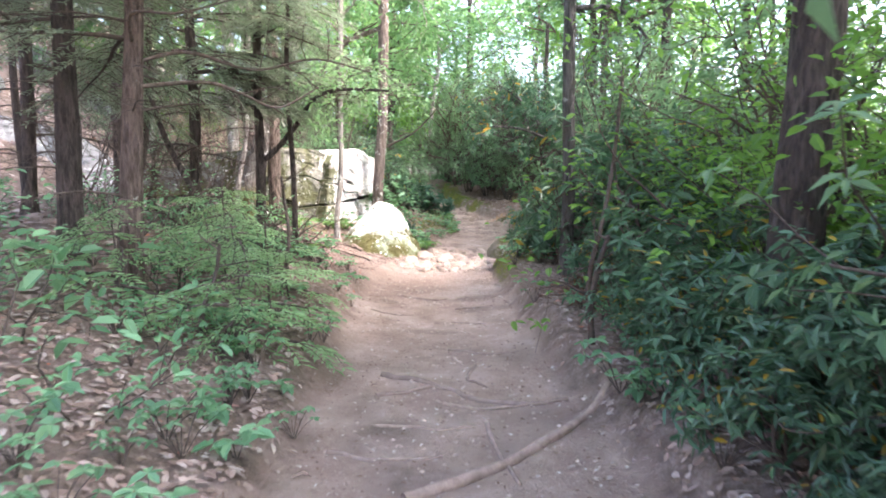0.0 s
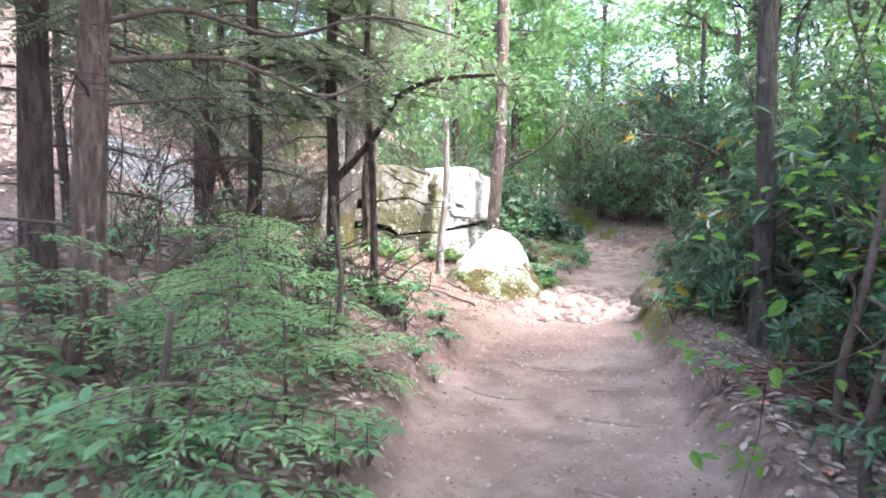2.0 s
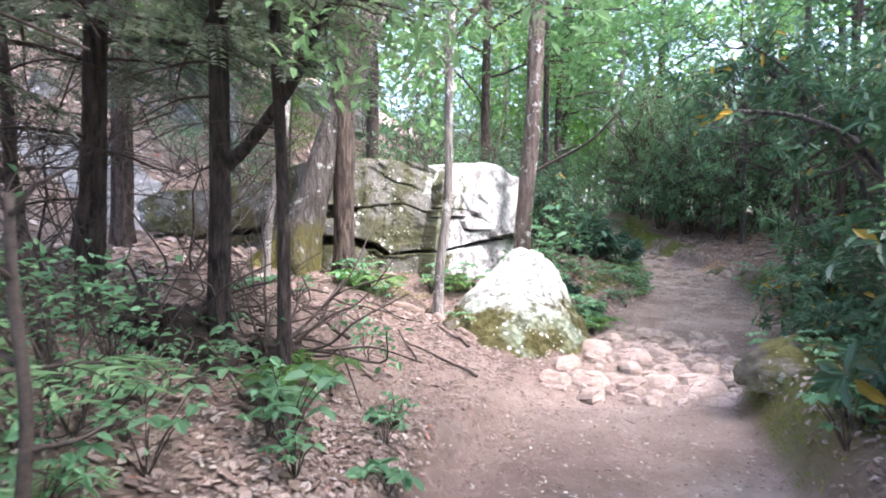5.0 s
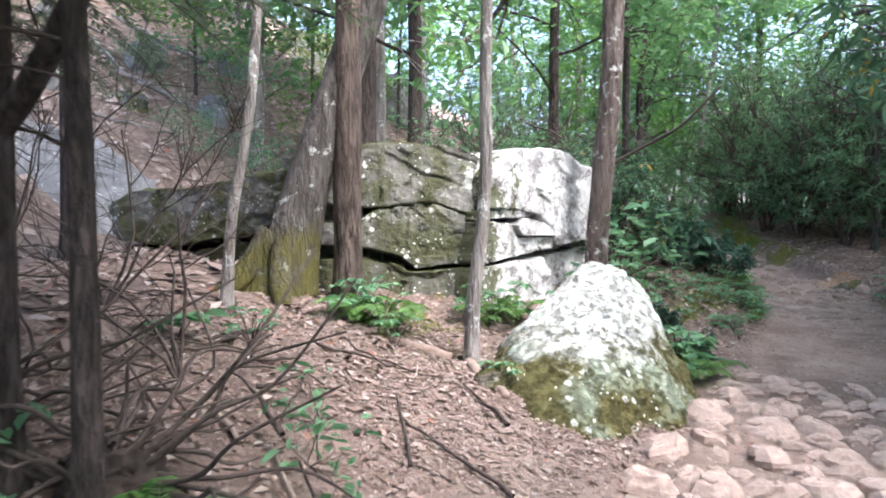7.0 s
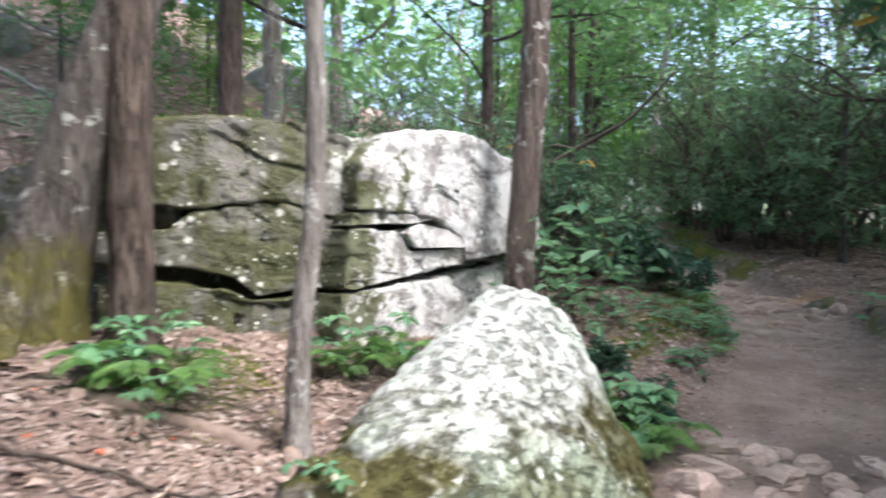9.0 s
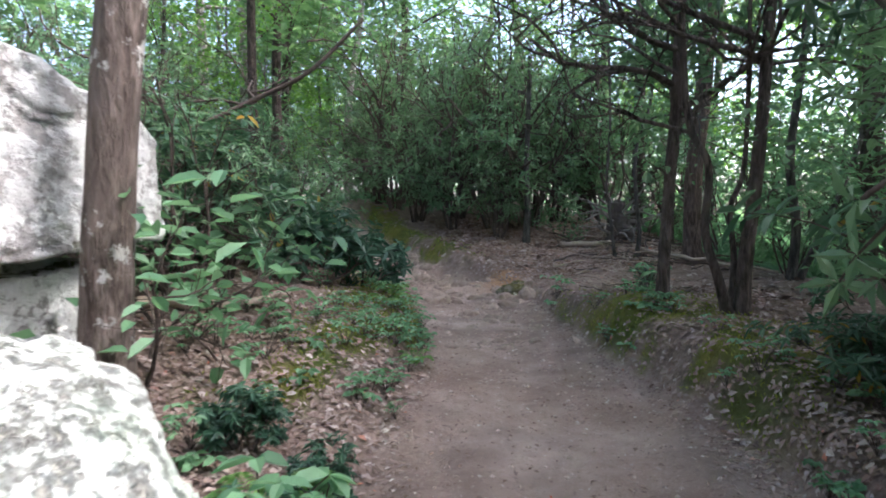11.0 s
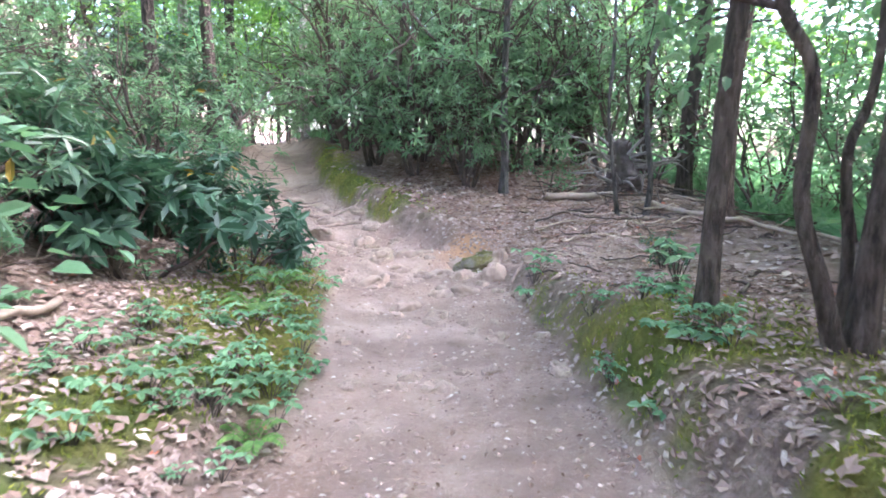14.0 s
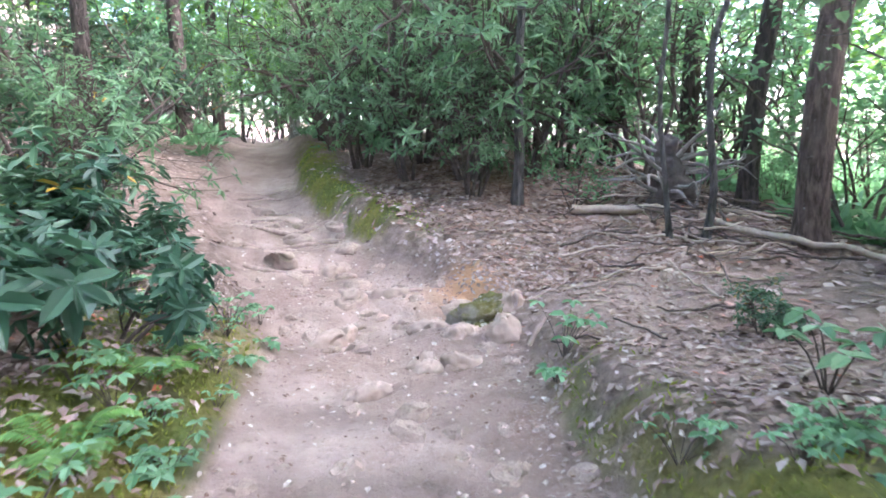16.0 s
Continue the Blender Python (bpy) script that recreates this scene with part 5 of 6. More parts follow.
for k, (x, y, s) in enumerate([(5.6, 19.6, .8), (5.8, 21.4, 1.1), (4.9, 17.0, .9), (6.2, 18.4, 1.2), (6.0, 15.6, 1.2), (3.3, 22.6, .5), (5.5, 24.0, 1.2), (7.2, 20.6, 1.3), (7.6, 23.4, 1.4), (6.6, 17.2, 1.0), (7.4, 18.8, 1.2), (8.4, 21.8, 1.3), (6.6, 22.6, 1.1), (8.8, 19.6, 1.3), (9.6, 23.2, 1.4), (8.0, 16.4, 1.2), (10.2, 20.8, 1.4), (9.0, 25.6, 1.4), (11, 24.4, 1.5), (7.2, 26.2, 1.3), (9.8, 17.6, 1.3), (6.0, 19.9, .7), (11.4, 18.6, 1.5), (12.2, 21.8, 1.5), (6.2, 14.0, 1.1), (7.6, 13.2, 1.3), (5.9, 20.8, .45), (6.6, 20.2, .5), (6.9, 21.8, .6), (5.7, 22.6, .5), (7.6, 19.6, .6), (8.2, 20.9, .7), (6.1, 23.4, .6), (7.4, 22.4, .6), (6.8, 18.9, .5), (8.9, 22.6, .8), (6.3, 17.0, .5)]):
    st, fo = FARLEAF[k % 3]
    shrub("leafy_shrub", st, fo, L_BRIGHT, x, y, s, 61 * k, "light green leafy shrub in the open wood", "shrub", "bright leafy shrubs")


BROAD = leafy_proto(341, .9, 2, .15, 70, .7)
BROAD = (BROAD[0], mesh_of("foliage", BROAD[1], L_GROUND, False))
for k, (x, y, s) in enumerate([(-1.1, 15.6, .85), (-1.5, 15.9, 1.1), (-1.45, 15.1, 1.2), (-1.2, 16.6, 1.1), (-1.9, 10.0, .5), (-1.8, 3.2, .65), (-1.9, 4.3, .6), (-2.4, 3.2, .9), (-2.6, 3.9, .9)]):
    shrub("broadleaf_sapling", BROAD[0], BROAD[1], L_GROUND, x, y, s, 97 * k, "airy sapling with broad blue-green leaves", "sapling", "broadleaf saplings")


for k, (x, y, s) in enumerate([(-4.4, 17.6, .8), (-3.4, 18.6, .7), (-5.4, 18.6, .9), (-3.0, 20.4, .8), (-4.8, 20.6, 1.0), (-3.6, 22.6, .9), (-6.4, 21.6, 1.0), (-2.2, 23.6, .6), (-5.6, 24.6, 1.1), (-3.0, 28.4, 1.0), (-2.6, 31, 1.0), (-1.2, 34.2, 1.2), (.2, 34, 1.2), (-3.4, 33.4, 1.2), (-2.4, 36, 1.3), (-.4, 37, 1.4), (-5.2, 31, 1.3), (-7.2, 16.4, .6), (-8.6, 17.6, .7), (-7.8, 15.4, .4), (-10.4, 17, .6), (-6.2, 15.6, .5), (-4.4, 36, 1.4), (1.4, 36.5, 1.4), (-2.6, 41, 1.8), (-3.8, 43, 1.8), (-1.4, 43, 1.9), (-.2, 41, 1.8), (-2.2, 46, 2.0), (-5.2, 41, 1.8)]):
    st, fo = FARLEAF[k % 3]
    shrub("leafy_shrub", st, fo, L_BRIGHT, x, y, s, 59 * k, "light green leafy shrub among the trees", "shrub", "bright leafy shrubs")


def bare_shrub(x, y, size, seed):
    g = np.random.default_rng(seed)
    tips = []
    t = thing("bare_shrub", (x, y, gz(x, y)), "leafless twiggy grey-brown shrub", "shrub", "bare shrubs")
    for k in range(4):
        a = g.uniform(0, 6.28)
        wood = Geo()
        branching(g, wood, (0, 0, -.03), (math.cos(a) * .6, math.sin(a) * .6, 1), size, .012, 2, tips, 5, .4, .02, 5)
        part("stem", wood, M_TWIG, t)


for k, (x, y, s) in enumerate([(-2.0, 24.2, 1.5), (-1.6, 23, 1.1), (-3.1, 25.5, 1.7), (-2.3, 22.4, 1.2), (-4.6, 8.2, 1.6), (-4.2, 9.2, 1.5), (-5.3, 9.6, 1.6), (-3.9, 10.6, 1.3), (-3.2, 8.6, 1.3), (-2.9, 10.2, .9), (-5.9, 11.2, 1.5), (-3.4, 7.2, 1.2), (1.55, 8.55, .8), (1.7, 9.6, .9), (-4.2, 16.9, 2.0), (-3.5, 18.4, 2.2), (-4.9, 18.6, 2.3), (-2.8, 18.2, 1.9), (-5.6, 16.8, 1.8), (-3.9, 20.2, 2.3)]):
    bare_shrub(x, y, s, 400 + k)


# ---------------------------------------------------------------- young hemlocks near the ground
YL = []
for k, ln in enumerate((.7, .9, .55)):
    w, gn = hemlock_limb(90 + k, ln, True, True)
    YL.append((mesh_of("limb", w, M_TWIG), mesh_of("needles", gn, L_YOUNG, False)))


def young_hemlock(x, y, h, n, seed):
    g = np.random.default_rng(seed)
    t = thing("hemlock_sapling", (x, y, gz(x, y) - .03), "knee-high feathery green hemlock sapling", "sapling", "hemlock saplings")
    st = Geo()
    tube(st, spline([(0, 0, 0), (g.normal() * .04, g.normal() * .04, h * .5), (g.normal() * .06, g.normal() * .06, h)], 10), np.linspace(.012, .004, 10), 6)
    part("stem", st, M_TWIG, t)
    for k in range(n):
        w, gn = YL[k % 3]
        limb = part("limb", w, M_TWIG, t)
        limb.matrix_basis = pose(0, 0, h * (.2 + .8 * (k + .5) / n), 0, g.uniform(-12, 16), k * 137.5 + g.uniform(-20, 20)) @ Matrix.Scale(g.uniform(.7, 1.15) * (1.15 - .6 * k / n), 4)
        part("needles", gn, L_YOUNG, limb)


for k, (x, y, h, n) in enumerate([(-2.1, 6.2, 1.05, 15), (-1.55, 6.5, .6, 9), (-1.75, 5.5, .85, 13), (-2.5, 5.0, .9, 12), (-1.55, 4.8, .6, 9), (-2.35, 7.1, .9, 12)]):
    young_hemlock(x, y, h, n, 500 + k)

# crooked bare sapling and dark stubs beside the trail
for k, (x, y, pts, r) in enumerate([
    (-1.72, 6.85, [(0, 0, 0), (.06, 0, .3), (.09, 0, .62), (.05, 0, .95), (.02, .02, 1.2)], .024),
    (-1.85, 4.9, [(0, 0, 0), (.02, 0, .25), (.12, 0, .5), (.16, 0, .75)], .022),
    (-1.56, 5.75, [(0, 0, 0), (.0, 0, .5), (-.02, 0, .9)], .012),
    (1.25, 5.35, [(0, 0, 0), (-.02, 0, .35), (.04, 0, .7), (.12, 0, .95)], .03),
    (1.35, 5.95, [(0, 0, 0), (.0, 0, .5), (.10, 0, .95), (.22, .1, 1.5), (.3, .1, 2.4)], .026),
]):
    g2 = Geo()
    tube(g2, spline(pts, 18), np.linspace(r, r * .6, 18), 8, .12, k)
    t = thing("bare_sapling", (x, y, gz(x, y) - .03), "crooked dark bare stem rising from the leaf litter", "sapling", "bare stems")
    part("stem", g2, M_TWIG, t)
    gs, sp = np.random.default_rng(560 + k), spline(pts, 18)
    for q in (7, 10, 13, 16):
        twig = Geo()
        branching(gs, twig, sp[q], unit(gs.normal(size=3) * [1, 1, .3] + [0, 0, .5]), gs.uniform(.15, .4), r * .4, 1, [], 2, .4, .05, 5)
        part("twig", twig, M_TWIG, t)


# ---------------------------------------------------------------- small plants
def seedling_proto(seed, n, h, leaf):
    g = np.random.default_rng(seed)
    wood, P, D, N, L = Geo(), [], [], [], []
    for k in range(n):
        a = g.uniform(0, 6.28)
        o = np.array([math.cos(a), math.sin(a), 0])
        tip = o * h * g.uniform(.2, .8) + np.array([0, 0, h * g.uniform(.5, 1.1)])
        tube(wood, spline([(0, 0, -.02), tip * .5 + [0, 0, .03], tip], 5), np.linspace(.004, .0018, 5), 3, cap=False)
        for q in range(4):
            th = a + q * 1.57 + g.normal() * .3
            P.append(tip), D.append([math.cos(th), math.sin(th), g.uniform(-.35, .15)]), N.append(np.array([0, 0, 1]) + g.normal(size=3) * .25), L.append(leaf * g.uniform(.6, 1.25))
    L = np.array(L)
    return mesh_of("stalk", wood, M_TWIG), mesh_of("foliage", leaves(Geo(), P, D, np.array(N), L, L * .58, True, .18, .2), L_GROUND, False)


SEED = [seedling_proto(601 + k, n, h, lf) for k, (n, h, lf) in enumerate(((6, .22, .085), (9, .28, .075), (5, .15, .10), (12, .2, .055)))]


def seedling(x, y, s, k):
    t = thing("ground_plant", (x, y, gz(x, y)), "small green leafy plant growing through fallen leaves", "plant", "ground plants", "", 71 * k % 360, s)
    part("stalk", SEED[k % 4][0], M_TWIG, t)
    part("foliage", SEED[k % 4][1], L_GROUND, t)


g3 = np.random.default_rng(43)
k = 0
while k < 178:
    u = g3.random()
    if u < .46:
        y, side, off = g3.uniform(1.4, 9.2), -1, g3.gamma(1.6, .55)
    elif u < .58:
        y, side, off = g3.uniform(3, 13), 1, g3.uniform(.1, 1.0)
    elif u < .93:
        y, side, off = g3.uniform(13.6, 20.5), -1, g3.gamma(1.3, .4)
    else:
        y, side, off = g3.uniform(13.8, 17.4), 1, g3.gamma(1.2, .45)
    c, w = float(knot(np.array(y), TX)), float(knot(np.array(y), TW))
    x = c + side * (w + .08 + off)
    if -3.2 < x < -.4 and 11.3 < y < 14.2 or side < 0 and 13 < y < 16.8 and off < .4:
        continue
    seedling(x, y, g3.uniform(.6, 1.25) * (.7 if y > 12 else 1), k)
    k += 1
for q in range(34):
    y = 15.2 + 4.4 * g3.random()
    x = float(knot(np.array(y), TX) - knot(np.array(y), TW)) - .32 * g3.random()
    seedling(x, y, g3.uniform(.4, .75), k)
    k += 1
for q in range(22):
    y = 13.6 + 4.2 * g3.random()
    x = float(knot(np.array(y), TX) + knot(np.array(y), TW)) + .05 + .5 * g3.random()
    seedling(x, y, g3.uniform(.4, .8), k)
    k += 1
for x, y, s in [(-2.95, 12.1, 1.5), (-2.75, 12.15, 1.6), (-3.0, 12.3, 1.4), (-2.15, 13.25, 1.3), (-2.0, 13.5, 1.3), (-2.3, 12.95, 1.1), (-1.65, 11.75, .9), (-2.45, 11.8, .8), (-.5, 13.6, 1.5), (-.42, 13.9, 1.5), (-.6, 13.75, 1.7), (-1.55, 13.95, 1.2), (-3.3, 10.6, 1.4), (-3.0, 10.9, 1.2), (-2.55, 9.0, 1.2), (-1.6, 8.2, 1.3), (-1.75, 8.5, 1.2), (-1.45, 8.0, 1.1), (2.78, 17.85, 1.35), (2.15, 19.1, 1.0), (2.05, 18.9, .8)]:
    seedling(x, y, s, k)
    k += 1


FRONT = spline([(.36, 17.55, 0), (-.06, 16.5, 0), (-.6, 15.95, 0), (-1.0, 15.35, 0)], 60)
for q in range(36):
    a = FRONT[q * 5 // 3] + np.array([-.55, .5, 0]) * g3.random() ** 1.5
    seedling(a[0], a[1], g3.uniform(.45, .85), k)
    k += 1


def frond_proto(seed, length):
    """One arching frond: a rib with leaflets on both sides."""
    g = np.random.default_rng(seed)
    geo, P, D, N, L = Geo(), [], [], [], []
    s = np.linspace(0, 1, 12)
    rib = np.stack([s * length * .85, .04 * length * np.sin(3 * s + g.random()), np.sin(s * 2.2) * length * g.uniform(.4, .6)], 1)
    tube(geo, rib, np.linspace(.003, .001, 12), 3, cap=False)
    t = unit(np.gradient(rib, axis=0))
    for i in range(2, 12):
        for q in (0, .5):
            for sg in (1, -1):
                P.append(rib[i] - t[i] * q * length / 12)
                D.append(np.cross(t[i], [0, 0, 1]) * sg + t[i] * .35 - np.array([0, 0, .12]))
                N.append(np.array([0, 0, 1]) + t[i] * .1)
                L.append(length * .24 * math.sin(.5 + 2.5 * (1 - i / 12)))
    L = np.array(L)
    return mesh_of("frond", leaves(geo, P, D, np.array(N), L, L * .26 + .006, False, .1, .12), L_FERN, False)


FROND = [frond_proto(701, .36), frond_proto(702, .30), frond_proto(703, .4)]
for k, (x, y, s) in enumerate([(-2.62, 12.05, 1.1), (-2.85, 11.95, .9), (-2.0, 13.35, 1.0), (-2.2, 13.1, .85), (-.48, 13.45, .8), (-.36, 13.75, .9), (-.6, 14.0, .9), (-1.9, 9.1, .8), (-1.85, 8.6, .8), (.05, 17.9, .7), (.12, 18.6, .7), (.2, 16.6, .5)]):
    t = thing("fern", (x, y, gz(x, y)), "green fern with arching fronds", "fern", "ferns", "", 47 * k, s)
    for q in range(9):
        part("frond", FROND[(q + k) % 3], L_FERN, t).matrix_basis = pose(0, 0, 0, 0, (q * 37 + k * 11) % 17 - 8, 40 * q + (q * 13 + k * 7) % 19)


def moss_tufts():
    """Short moss and grass blades on the mossy banks."""
    g = np.random.default_rng(44)
    x, y = g.uniform(-3.4, 3.4, 160000), g.uniform(9, 28, 160000)
    keep = g.random(160000) < moss_mask(x, y) * .9
    x, y = x[keep][:24000], y[keep][:24000]
    n = len(x)
    P = np.stack([x, y, ground(x, y) + .03], 1)
    D = unit(g.normal(size=(n, 3)) * [.55, .55, .2] + [0, 0, .8])
    L = g.uniform(.018, .042, n)
    ob = new("moss", mesh_of("moss", leaves(Geo(), P, D, g.normal(size=(n, 3)), L, L * .3, False, .1, .2), L_MOSS, False))
    tagged(ob, "yellow-green moss tufts on the trail's banks", "moss", kind="stuff")


moss_tufts()


# ---------------------------------------------------------------- roots, logs, sticks
def lying(name, pts, r0, r1, mat, label, category, group="", lift=0.0, sides_n=8, rough=.15):
    p = spline([(x, y, 0) for x, y in pts], 26)
    p[:, 2] = ground(p[:, 0], p[:, 1]) + lift
    c = p.mean(0)
    g = tube(Geo(), p - c, np.linspace(r0, r1, 26), sides_n, rough, c[0])
    ob = new(name, mesh_of(name, g, mat))
    ob.location = c
    return tagged(ob, label, category, group)


ROOTS = [
    ([(-.2, 3.25), (.25, 3.55), (.7, 3.95), (1.15, 4.4)], .045, .03), ([(-.5, 5.2), (-.05, 5.02), (.3, 4.7), (.9, 4.55)], .03, .018),
    ([(-.5, 4.75), (-.25, 4.88), (-.05, 5.02)], .022, .02), ([(.0, 4.6), (.35, 4.55), (.7, 4.62)], .02, .012), ([(.28, 5.5), (.2, 5.2), (.35, 5.0)], .018, .012),
    ([(-.45, 4.2), (-.1, 4.15), (.2, 4.25)], .016, .01), ([(.3, 4.3), (.32, 3.9), (.42, 3.4)], .022, .012), ([(.05, 5.95), (.4, 5.8), (.7, 5.9)], .016, .01),
    ([(-.7, 3.8), (-.35, 3.7), (.0, 3.75)], .018, .01), ([(.1, 7.2), (.5, 7.05)], .02, .01), ([(-.6, 8.55), (-.2, 8.5), (.05, 8.55)], .03, .014),
    ([(.15, 7.9), (.45, 7.85)], .022, .012), ([(-.85, 7.6), (-.6, 7.5), (-.35, 7.55)], .015, .01),
    ([(-.25, 23.35), (.1, 23.15), (.45, 23.25), (.75, 23.6)], .035, .02), ([(-1.0, 25.6), (-.6, 25.45), (-.1, 25.7)], .035, .015),
    ([(.35, 21.2), (.7, 21.15), (1.0, 21.3)], .03, .02), ([(-.5, 24.55), (-.2, 24.3), (.1, 24.35)], .03, .012),
    ([(-2.9, 11.75), (-2.5, 11.95), (-2.1, 12.0)], .035, .05), ([(-2.0, 12.1), (-1.75, 11.8), (-1.55, 11.6)], .045, .03), ([(-3.3, 11.4), (-3.1, 11.0), (-3.0, 10.5)], .03, .015),
    ([(-.25, 22.78), (.1, 22.7), (.45, 22.85), (.75, 22.8)], .04, .03), ([(-.1, 21.95), (.2, 21.85), (.55, 21.9)], .035, .02), ([(.9, 20.95), (1.25, 20.8), (1.5, 20.85)], .035, .02),
    ([(-.35, 23.9), (.0, 23.8), (.3, 23.85)], .035, .02), ([(-.7, 24.9), (-.4, 24.95), (-.1, 24.8)], .035, .02), ([(2.05, 19.5), (2.3, 19.8), (2.65, 19.9)], .022, .012), ([(2.2, 20.2), (2.7, 20.35), (3.1, 20.2)], .02, .012),
    ([(2.15, 18.2), (2.5, 17.9), (2.9, 18.0)], .02, .01), ([(2.0, 18.9), (2.3, 18.9), (2.6, 19.1)], .02, .012),
]
for pts, a, b in ROOTS:
    lying("root", pts, a, b, M_ROOT, "worn brown tree root across the dirt trail", "root", "roots", a * .15)
lying("fallen_branch", [(-1.75, 16.0), (-1.47, 16.18), (-1.15, 16.4), (-1.02, 16.8), (-.88, 17.4)], .042, .022, M_DRY, "bare tan fallen branch lying on the bank", "branch", "", .05)
for pts, a in (([(-10.4, 16.4), (-9.8, 16.9), (-9.0, 17.2)], .06), ([(-11.6, 17.0), (-10.6, 16.6), (-9.9, 16.7)], .05), ([(-12.4, 18.2), (-11.2, 18.3), (-10.2, 18.6)], .07), ([(-9.6, 14.9), (-9.0, 15.4), (-8.6, 16.1)], .04), ([(-8.4, 17.2), (-7.6, 17.6), (-7.0, 18.2)], .05), ([(-13.2, 17.6), (-12.4, 17.2), (-11.8, 17.4)], .06)):
    lying("fallen_branch", pts, a, a * .5, M_WEATHERED, "grey weathered branch lying on the hillside", "branch", "hillside branches", a * .7)
g4 = np.random.default_rng(45)
for k in range(142):
    if k >= 120:
        x, y = g4.uniform(-3.9, -2.2), g4.uniform(9.2, 11.2)
        ln = g4.uniform(.25, .9)
    elif k < 16 or k >= 34:
        x, y = g4.uniform(3.0, 5.6), g4.uniform(20.0, 22.8)
        ln = g4.uniform(.3, .85)
    elif k < 26:
        x, y = g4.uniform(-3.4, -1.4), g4.uniform(9, 11.6)
        ln = g4.uniform(.3, .9)
    else:
        x, y = g4.uniform(1.9, 3.6), g4.uniform(16.6, 20)
        ln = g4.uniform(.2, .6)
    a = g4.uniform(0, 3.14)
    dx, dy = math.cos(a) * ln / 2, math.sin(a) * ln / 2
    lying("stick", [(x - dx, y - dy), (x + g4.normal() * .05, y + g4.normal() * .05), (x + dx, y + dy)], g4.uniform(.006, .017), .005, M_DRY if k % 3 == 0 and k < 120 else M_TWIG, "dry stick lying on the forest floor", "stick", "fallen sticks", .03 + (.12 * g4.random() if k < 16 or k >= 34 else 0), 6)


def brush_pile(x, y, w, seed):
    """A heap of dead brown twigs fallen beside the trail."""
    g = np.random.default_rng(seed)
    t = thing("brush_pile", (x, y, gz(x, y)), "heap of dead rusty-brown twigs beside the trail", "brush")
    for k in range(70):
        a, b = g.uniform(0, 6.28), g.normal(size=2) * w * .4
        d = np.array([math.cos(a), math.sin(a), g.uniform(-.25, .25)]) * g.uniform(.12, .32)
        mid = np.array([b[0], b[1], .05 + .16 * g.random() * max(0, 1 - np.hypot(*b) / w)])
        tw = Geo()
        tube(tw, spline([mid - d, mid + g.normal(size=3) * .03, mid + d], 7), np.linspace(.008, .003, 7), 4, cap=False)
        part("twig", tw, M_DEAD, t)


brush_pile(1.62, 7.35, .45, 61)
brush_pile(1.75, 6.75, .4, 62)


def root_plate(x, y, h, w, seed, label, soil):
    """The torn-up root ball of a fallen tree: a clod of earth with roots sticking out."""
    g = np.random.default_rng(seed)
    t = thing("root_ball", (x, y, gz(x, y)), label, "root ball")
    a = np.linspace(0, 2 * np.pi, 10, endpoint=False)
    base = np.stack([np.cos(a) * w, np.sin(a) * w * .5], 1) * g.uniform(.75, 1.15, (10, 1))
    part("clod", boulder_mesh("clod", base, base * .45, -.15, h + .1, soil, seed * .7, .12, nu=60, nv=28, scale=3.0, chips=.06, chip_size=6.0), soil, t)
    for k in range(26):
        th = g.uniform(0, 6.28)
        d = np.array([math.cos(th), math.sin(th) * .7, g.uniform(-.2, .8)])
        p0 = np.array([math.cos(th) * w * .5, math.sin(th) * w * .3, h * g.uniform(.2, .8)])
        r = Geo()
        tube(r, spline([p0, p0 + d * .25, p0 + d * .45 + g.normal(size=3) * .08, p0 + d * .7 + g.normal(size=3) * .14], 12), np.linspace(.025 if soil is M_SOIL else .012, .004, 12), 6, .15, k)
        part("root", r, M_WEATHERED if soil is M_SOIL else M_TWIG, t)


root_plate(4.25, 22.3, .72, .3, 12, "upturned grey root ball of a fallen tree", M_SOIL)
# the next two are low clods, coloured dark to stand for a shaded, rooty hollow
root_plate(-2.85, 8.95, .26, .5, 13, "exposed roots at the foot of the hemlocks, earth coloured dark for a shaded hollow", M_SHADED_SOIL)
root_plate(-2.3, 9.22, .16, .36, 14, "tangle of exposed roots at the foot of the hemlocks, earth coloured dark for a shaded hollow", M_SHADED_SOIL)
lying("log", [(3.2, 22.3), (3.6, 22.15), (4.1, 21.9)], .05, .04, M_DRY, "bleached fallen log beside the root ball", "log", "", .06)
lying("log", [(4.2, 21.5), (4.5, 20.9), (5.0, 20.2), (5.3, 19.4)], .035, .02, M_DRY, "bleached fallen log lying through the litter", "log", "", .08)


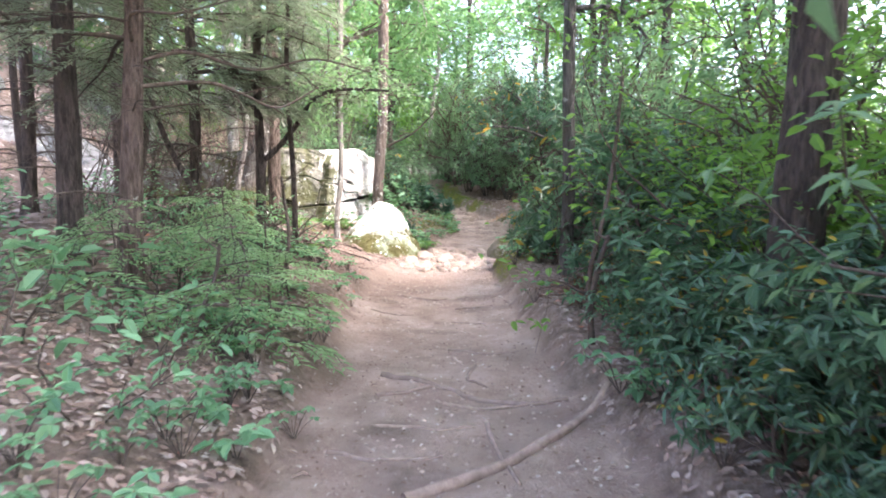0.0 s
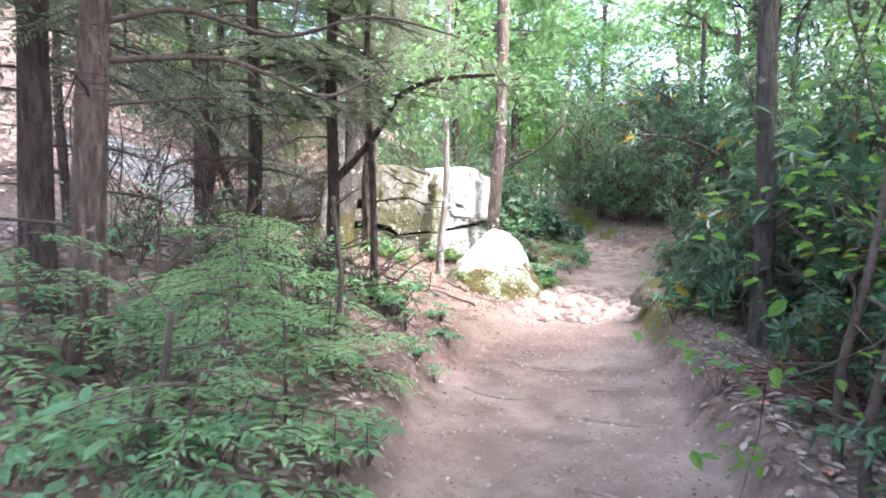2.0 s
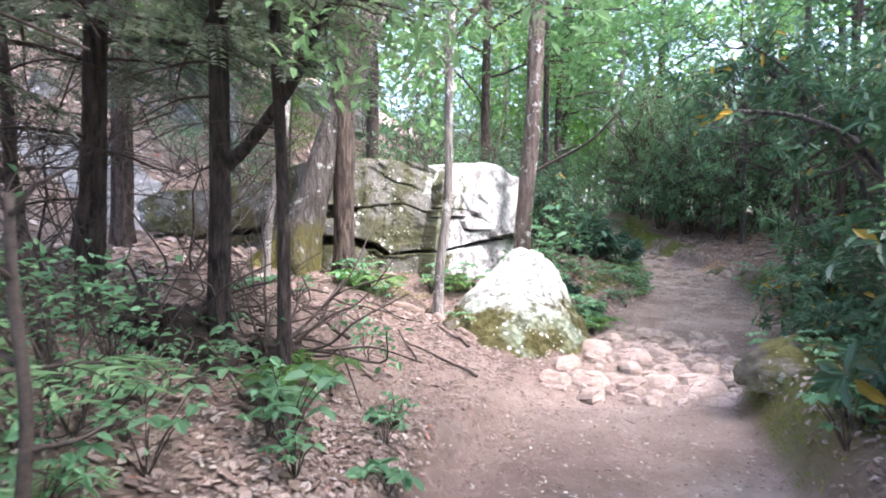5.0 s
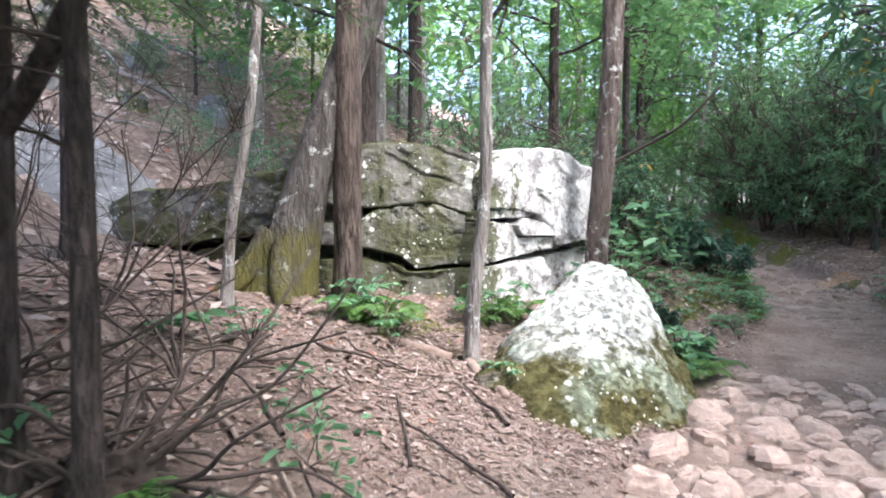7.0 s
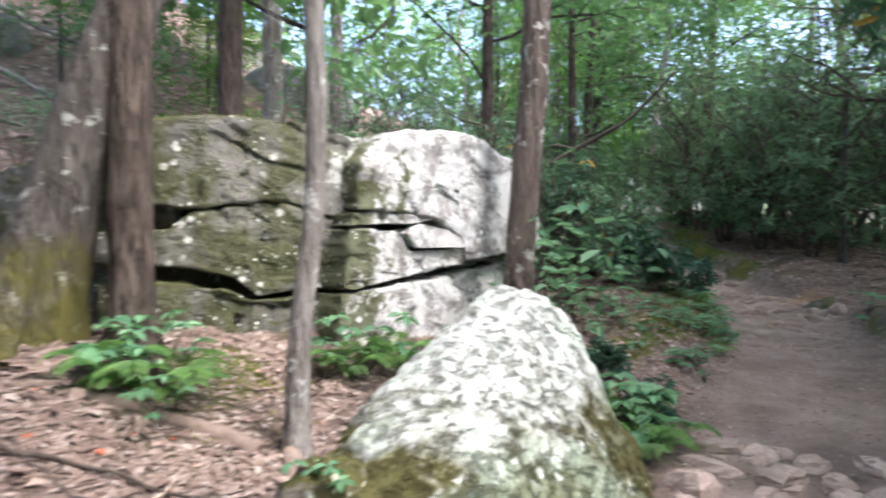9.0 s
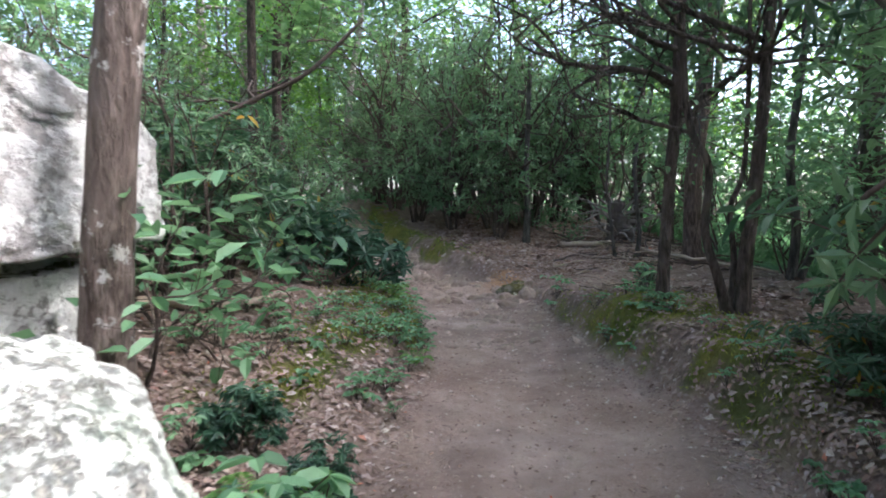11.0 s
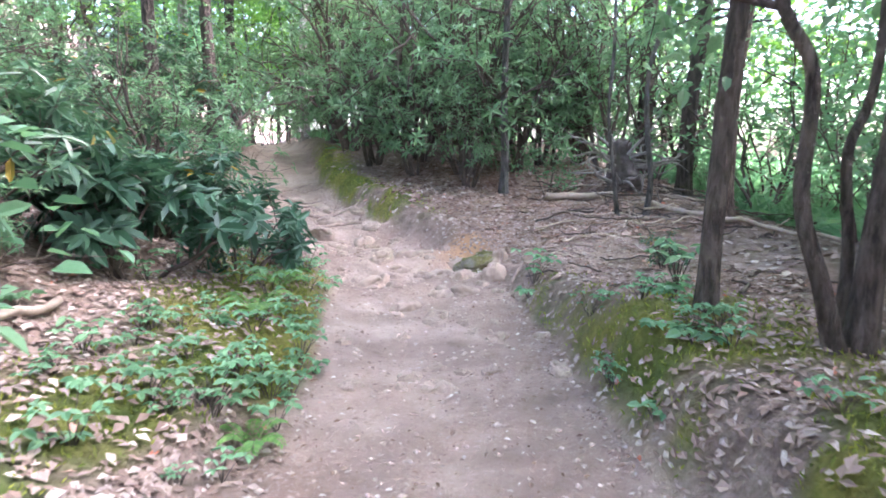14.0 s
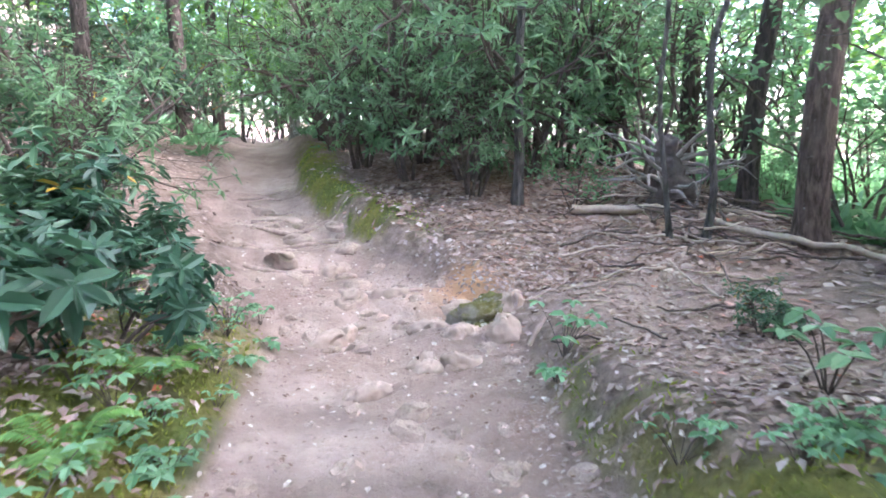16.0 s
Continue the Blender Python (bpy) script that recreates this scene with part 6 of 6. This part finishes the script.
# ---------------------------------------------------------------- the wood around
def wood_tree_proto(seed, h, d, crown_lo, crown_r, n_limb, n_leaf, leaf, bark, mat):
    g = np.random.default_rng(seed)
    path = [(0, 0, -.2), (g.normal() * .08, g.normal() * .08, h * .3), (g.normal() * .2, g.normal() * .2, h * .65), (g.normal() * .3, g.normal() * .3, h)]
    trunk = mesh_of("trunk", trunk_geo(path, d, d * .5, 1.4, 26, 10, .1, seed), bark)
    p = spline(path, 40)
    wood, tips = Geo(), []
    for k in range(n_limb):
        z = crown_lo + (h - crown_lo) * (k + g.random()) / n_limb
        i = int(np.argmin(np.abs(p[:, 2] - z)))
        a = k * 2.4 + g.normal() * .4
        branching(g, wood, p[i], (math.cos(a), math.sin(a), .3), crown_r * g.uniform(.6, 1.1), d * .14, 2, tips, 3, .35, .03, 4)
    c, e = np.array([q[0] for q in tips]), np.array([q[1] for q in tips])
    k = g.integers(0, len(c), n_leaf)
    P = c[k] + g.normal(size=(n_leaf, 3)) * [.3, .3, .16]
    D = unit(e[k] * .3 + g.normal(size=(n_leaf, 3)) * [.9, .9, .35])
    L = leaf * g.uniform(.6, 1.4, n_leaf)
    crown = mesh_of("crown", leaves(Geo(), P, D, np.array([0, 0, 1]) + g.normal(size=(n_leaf, 3)) * .45, L, L * .55, False, .2, .15), mat, False)
    return trunk, mesh_of("branchwork", wood, bark), crown, bark, mat


WOOD = [
    wood_tree_proto(801, 9, .20, 1.6, 2.4, 13, 2600, .21, M_GREY_BARK, L_CANOPY),
    wood_tree_proto(802, 11, .28, 3.0, 2.8, 13, 2500, .22, M_HEMLOCK_BARK, L_CANOPY),
    wood_tree_proto(803, 7, .12, .8, 1.9, 13, 3000, .155, M_GREY_BARK, L_BRIGHT),
    wood_tree_proto(804, 12, .32, 4.2, 2.8, 13, 3600, .19, M_PALE_BARK, L_CANOPY),
    # high crown, mostly above view: used to block sun and sky
    wood_tree_proto(805, 12, .26, 5.6, 3.2, 10, 2400, .30, M_HEMLOCK_BARK, L_CANOPY),
]


def wood_tree(x, y, kind, size, turn):
    trunk, limbs, crown, bark, mat = WOOD[kind]
    t = thing("forest_tree", (x, y, gz(x, y)), ("slender grey tree with light green leaves", "dark-barked tree with a light green crown", "low leafy young tree", "tall pale-barked tree with a light green crown", "tall dark-barked tree with a high crown, mostly added unseen for shade")[kind], "tree", "trees of the wood", "", turn, size)
    part("trunk", trunk, bark, t)
    part("branchwork", limbs, bark, t)
    part("crown", crown, mat, t)


FOREST = []
g5 = np.random.default_rng(46)
tries = 0
while len(FOREST) < 38 and tries < 5000:
    tries += 1
    u = g5.random()
    if u < .5:
        x, y = g5.uniform(-16, 14), g5.uniform(24, 52)
    elif u < .72:
        x, y = g5.uniform(6.0, 24), g5.uniform(-2, 30)
    else:
        x, y = g5.uniform(-20, -5.5), g5.uniform(14, 34)
    l, r, m = sides(np.array(x), np.array(y))
    if m < 2.6 or (x < -5 and y < 19 and x > -14) or any(math.hypot(x - a, y - b) < 1.9 for a, b in FOREST) or (0 < x < 6 and y < 33):
        continue
    FOREST.append((x, y))
    kind = int(g5.integers(0, 4))
    if x < -5.5 and y < 26:
        kind = (1, 3)[kind % 2]
    wood_tree(x, y, kind, g5.uniform(.8, 1.2), g5.uniform(0, 360))
for x, y, kind, s in [(-5.6, 17.5, 3, 1.0), (-4.7, 17.0, 1, .9), (-7.4, 16.6, 3, .7), (-3.2, 20.6, 1, .9), (-2.2, 24.0, 4, .8), (-6.0, 20.2, 3, .8), (-2.2, 28.2, 1, 1.0), (.4, 35, 0, 1.0), (-3.8, 33, 3, 1.0), (4.6, 34.5, 2, 1.2), (-9.6, 17.6, 2, .6), (-11.2, 19.6, 0, .8), (-8.0, 19.2, 2, .65), (-13.2, 16.2, 2, .8), (-12.4, 22.4, 0, .9), (-7.0, 21.2, 2, .7), (-6.9, 17.9, 2, .4), (-15.5, 19, 0, .9), (-2.4, 32, 1, 1.0), (-.6, 31.6, 3, .8), (-4.2, 29.2, 3, .9), (-1.4, 39, 2, 1.4), (1.6, 40, 2, 1.5), (-4.6, 40, 2, 1.5), (10.6, 15.6, 2, 1.1), (10.2, 21.6, 0, 1.0), (-2.7, 36.6, 2, 1.0), (-1.7, 38.2, 2, 1.1), (-3.9, 38.4, 2, 1.2), (-2.6, 43.5, 2, 1.4)]:
    wood_tree(x, y, kind, s, 31 * x)
# added trees, most crowns out of view, placed so their shade falls on the trail
for k, (x, y) in enumerate([(3.9, 3.4), (6.6, 5.4), (5.9, 17.8), (8.6, 12.4), (7.4, 4.2), (7.2, 1.4), (6.4, -1.2), (9.4, 18.2), (7.6, 16.6), (6.6, 19.4), (5.6, 24.6), (2.2, -3.2), (-2.6, -2.4), (5.2, -.8), (-.4, -6.0), (3.3, .4), (-4.4, 14.9), (-5.9, 12.0), (6.6, 29.0)]):
    wood_tree(x, y, 4, 1.0 + .04 * (k % 4), 77 * k)


def undergrowth():
    """Low broad-leaved plants on the floor of the open wood."""
    g = np.random.default_rng(48)
    n = 2600
    x, y = g.uniform(5.6, 17, n), g.uniform(12, 30, n)
    k = n // 5
    x[:k], y[:k] = g.uniform(-9, 1.5, k), g.uniform(27, 40, k)
    ok = (fbm2(x, y, .5, 3, 21.0) > -.12) & (sides(x, y)[2] > 1.8)
    x, y = np.repeat(x[ok], 9), np.repeat(y[ok], 9)
    m = len(x)
    P = np.stack([x + g.normal(size=m) * .07, y + g.normal(size=m) * .07, ground(x, y) - .01], 1)
    D = unit(g.normal(size=(m, 3)) * [.7, .7, .1] + [0, 0, .75])
    L = g.uniform(.16, .42, m)
    geo = leaves(Geo(), P, D, g.normal(size=(m, 3)) * .4 + [0, 0, 1.0], L, L * .34, False, .15, .3)
    tagged(new("undergrowth", mesh_of("undergrowth", geo, L_GROUND, False)), "low green plants covering the open wood's floor", "plants", kind="stuff")


undergrowth()


def far_woods():
    """Leaf masses of the distant wood on the slopes all round."""
    g = np.random.default_rng(47)
    n = 42000
    a = g.uniform(-np.pi, np.pi, n)
    d = g.uniform(48, 85, n)
    x, y = np.sin(a) * d, 14 + np.cos(a) * d
    top = 11 + 6 * fbm2(a * 6, d * .04, 1.0, 3, 7.0)
    z = ground(x, y) + np.abs(top) * g.random(n) ** .8
    clump = fbm(np.stack([x, y, z], 1) * .35, 3)
    keep = clump > .0
    P = np.stack([x, y, z], 1)[keep]
    k = len(P)
    L = g.uniform(.5, 1.2, k)
    ob = new("far_woods", mesh_of("far_woods", leaves(Geo(), P, rand_dirs(g, k), rand_dirs(g, k, 1.0), L, L * .7, False, .2, .1), L_CANOPY, False))
    tagged(ob, "distant light green woodland", "woods", kind="stuff")


far_woods()
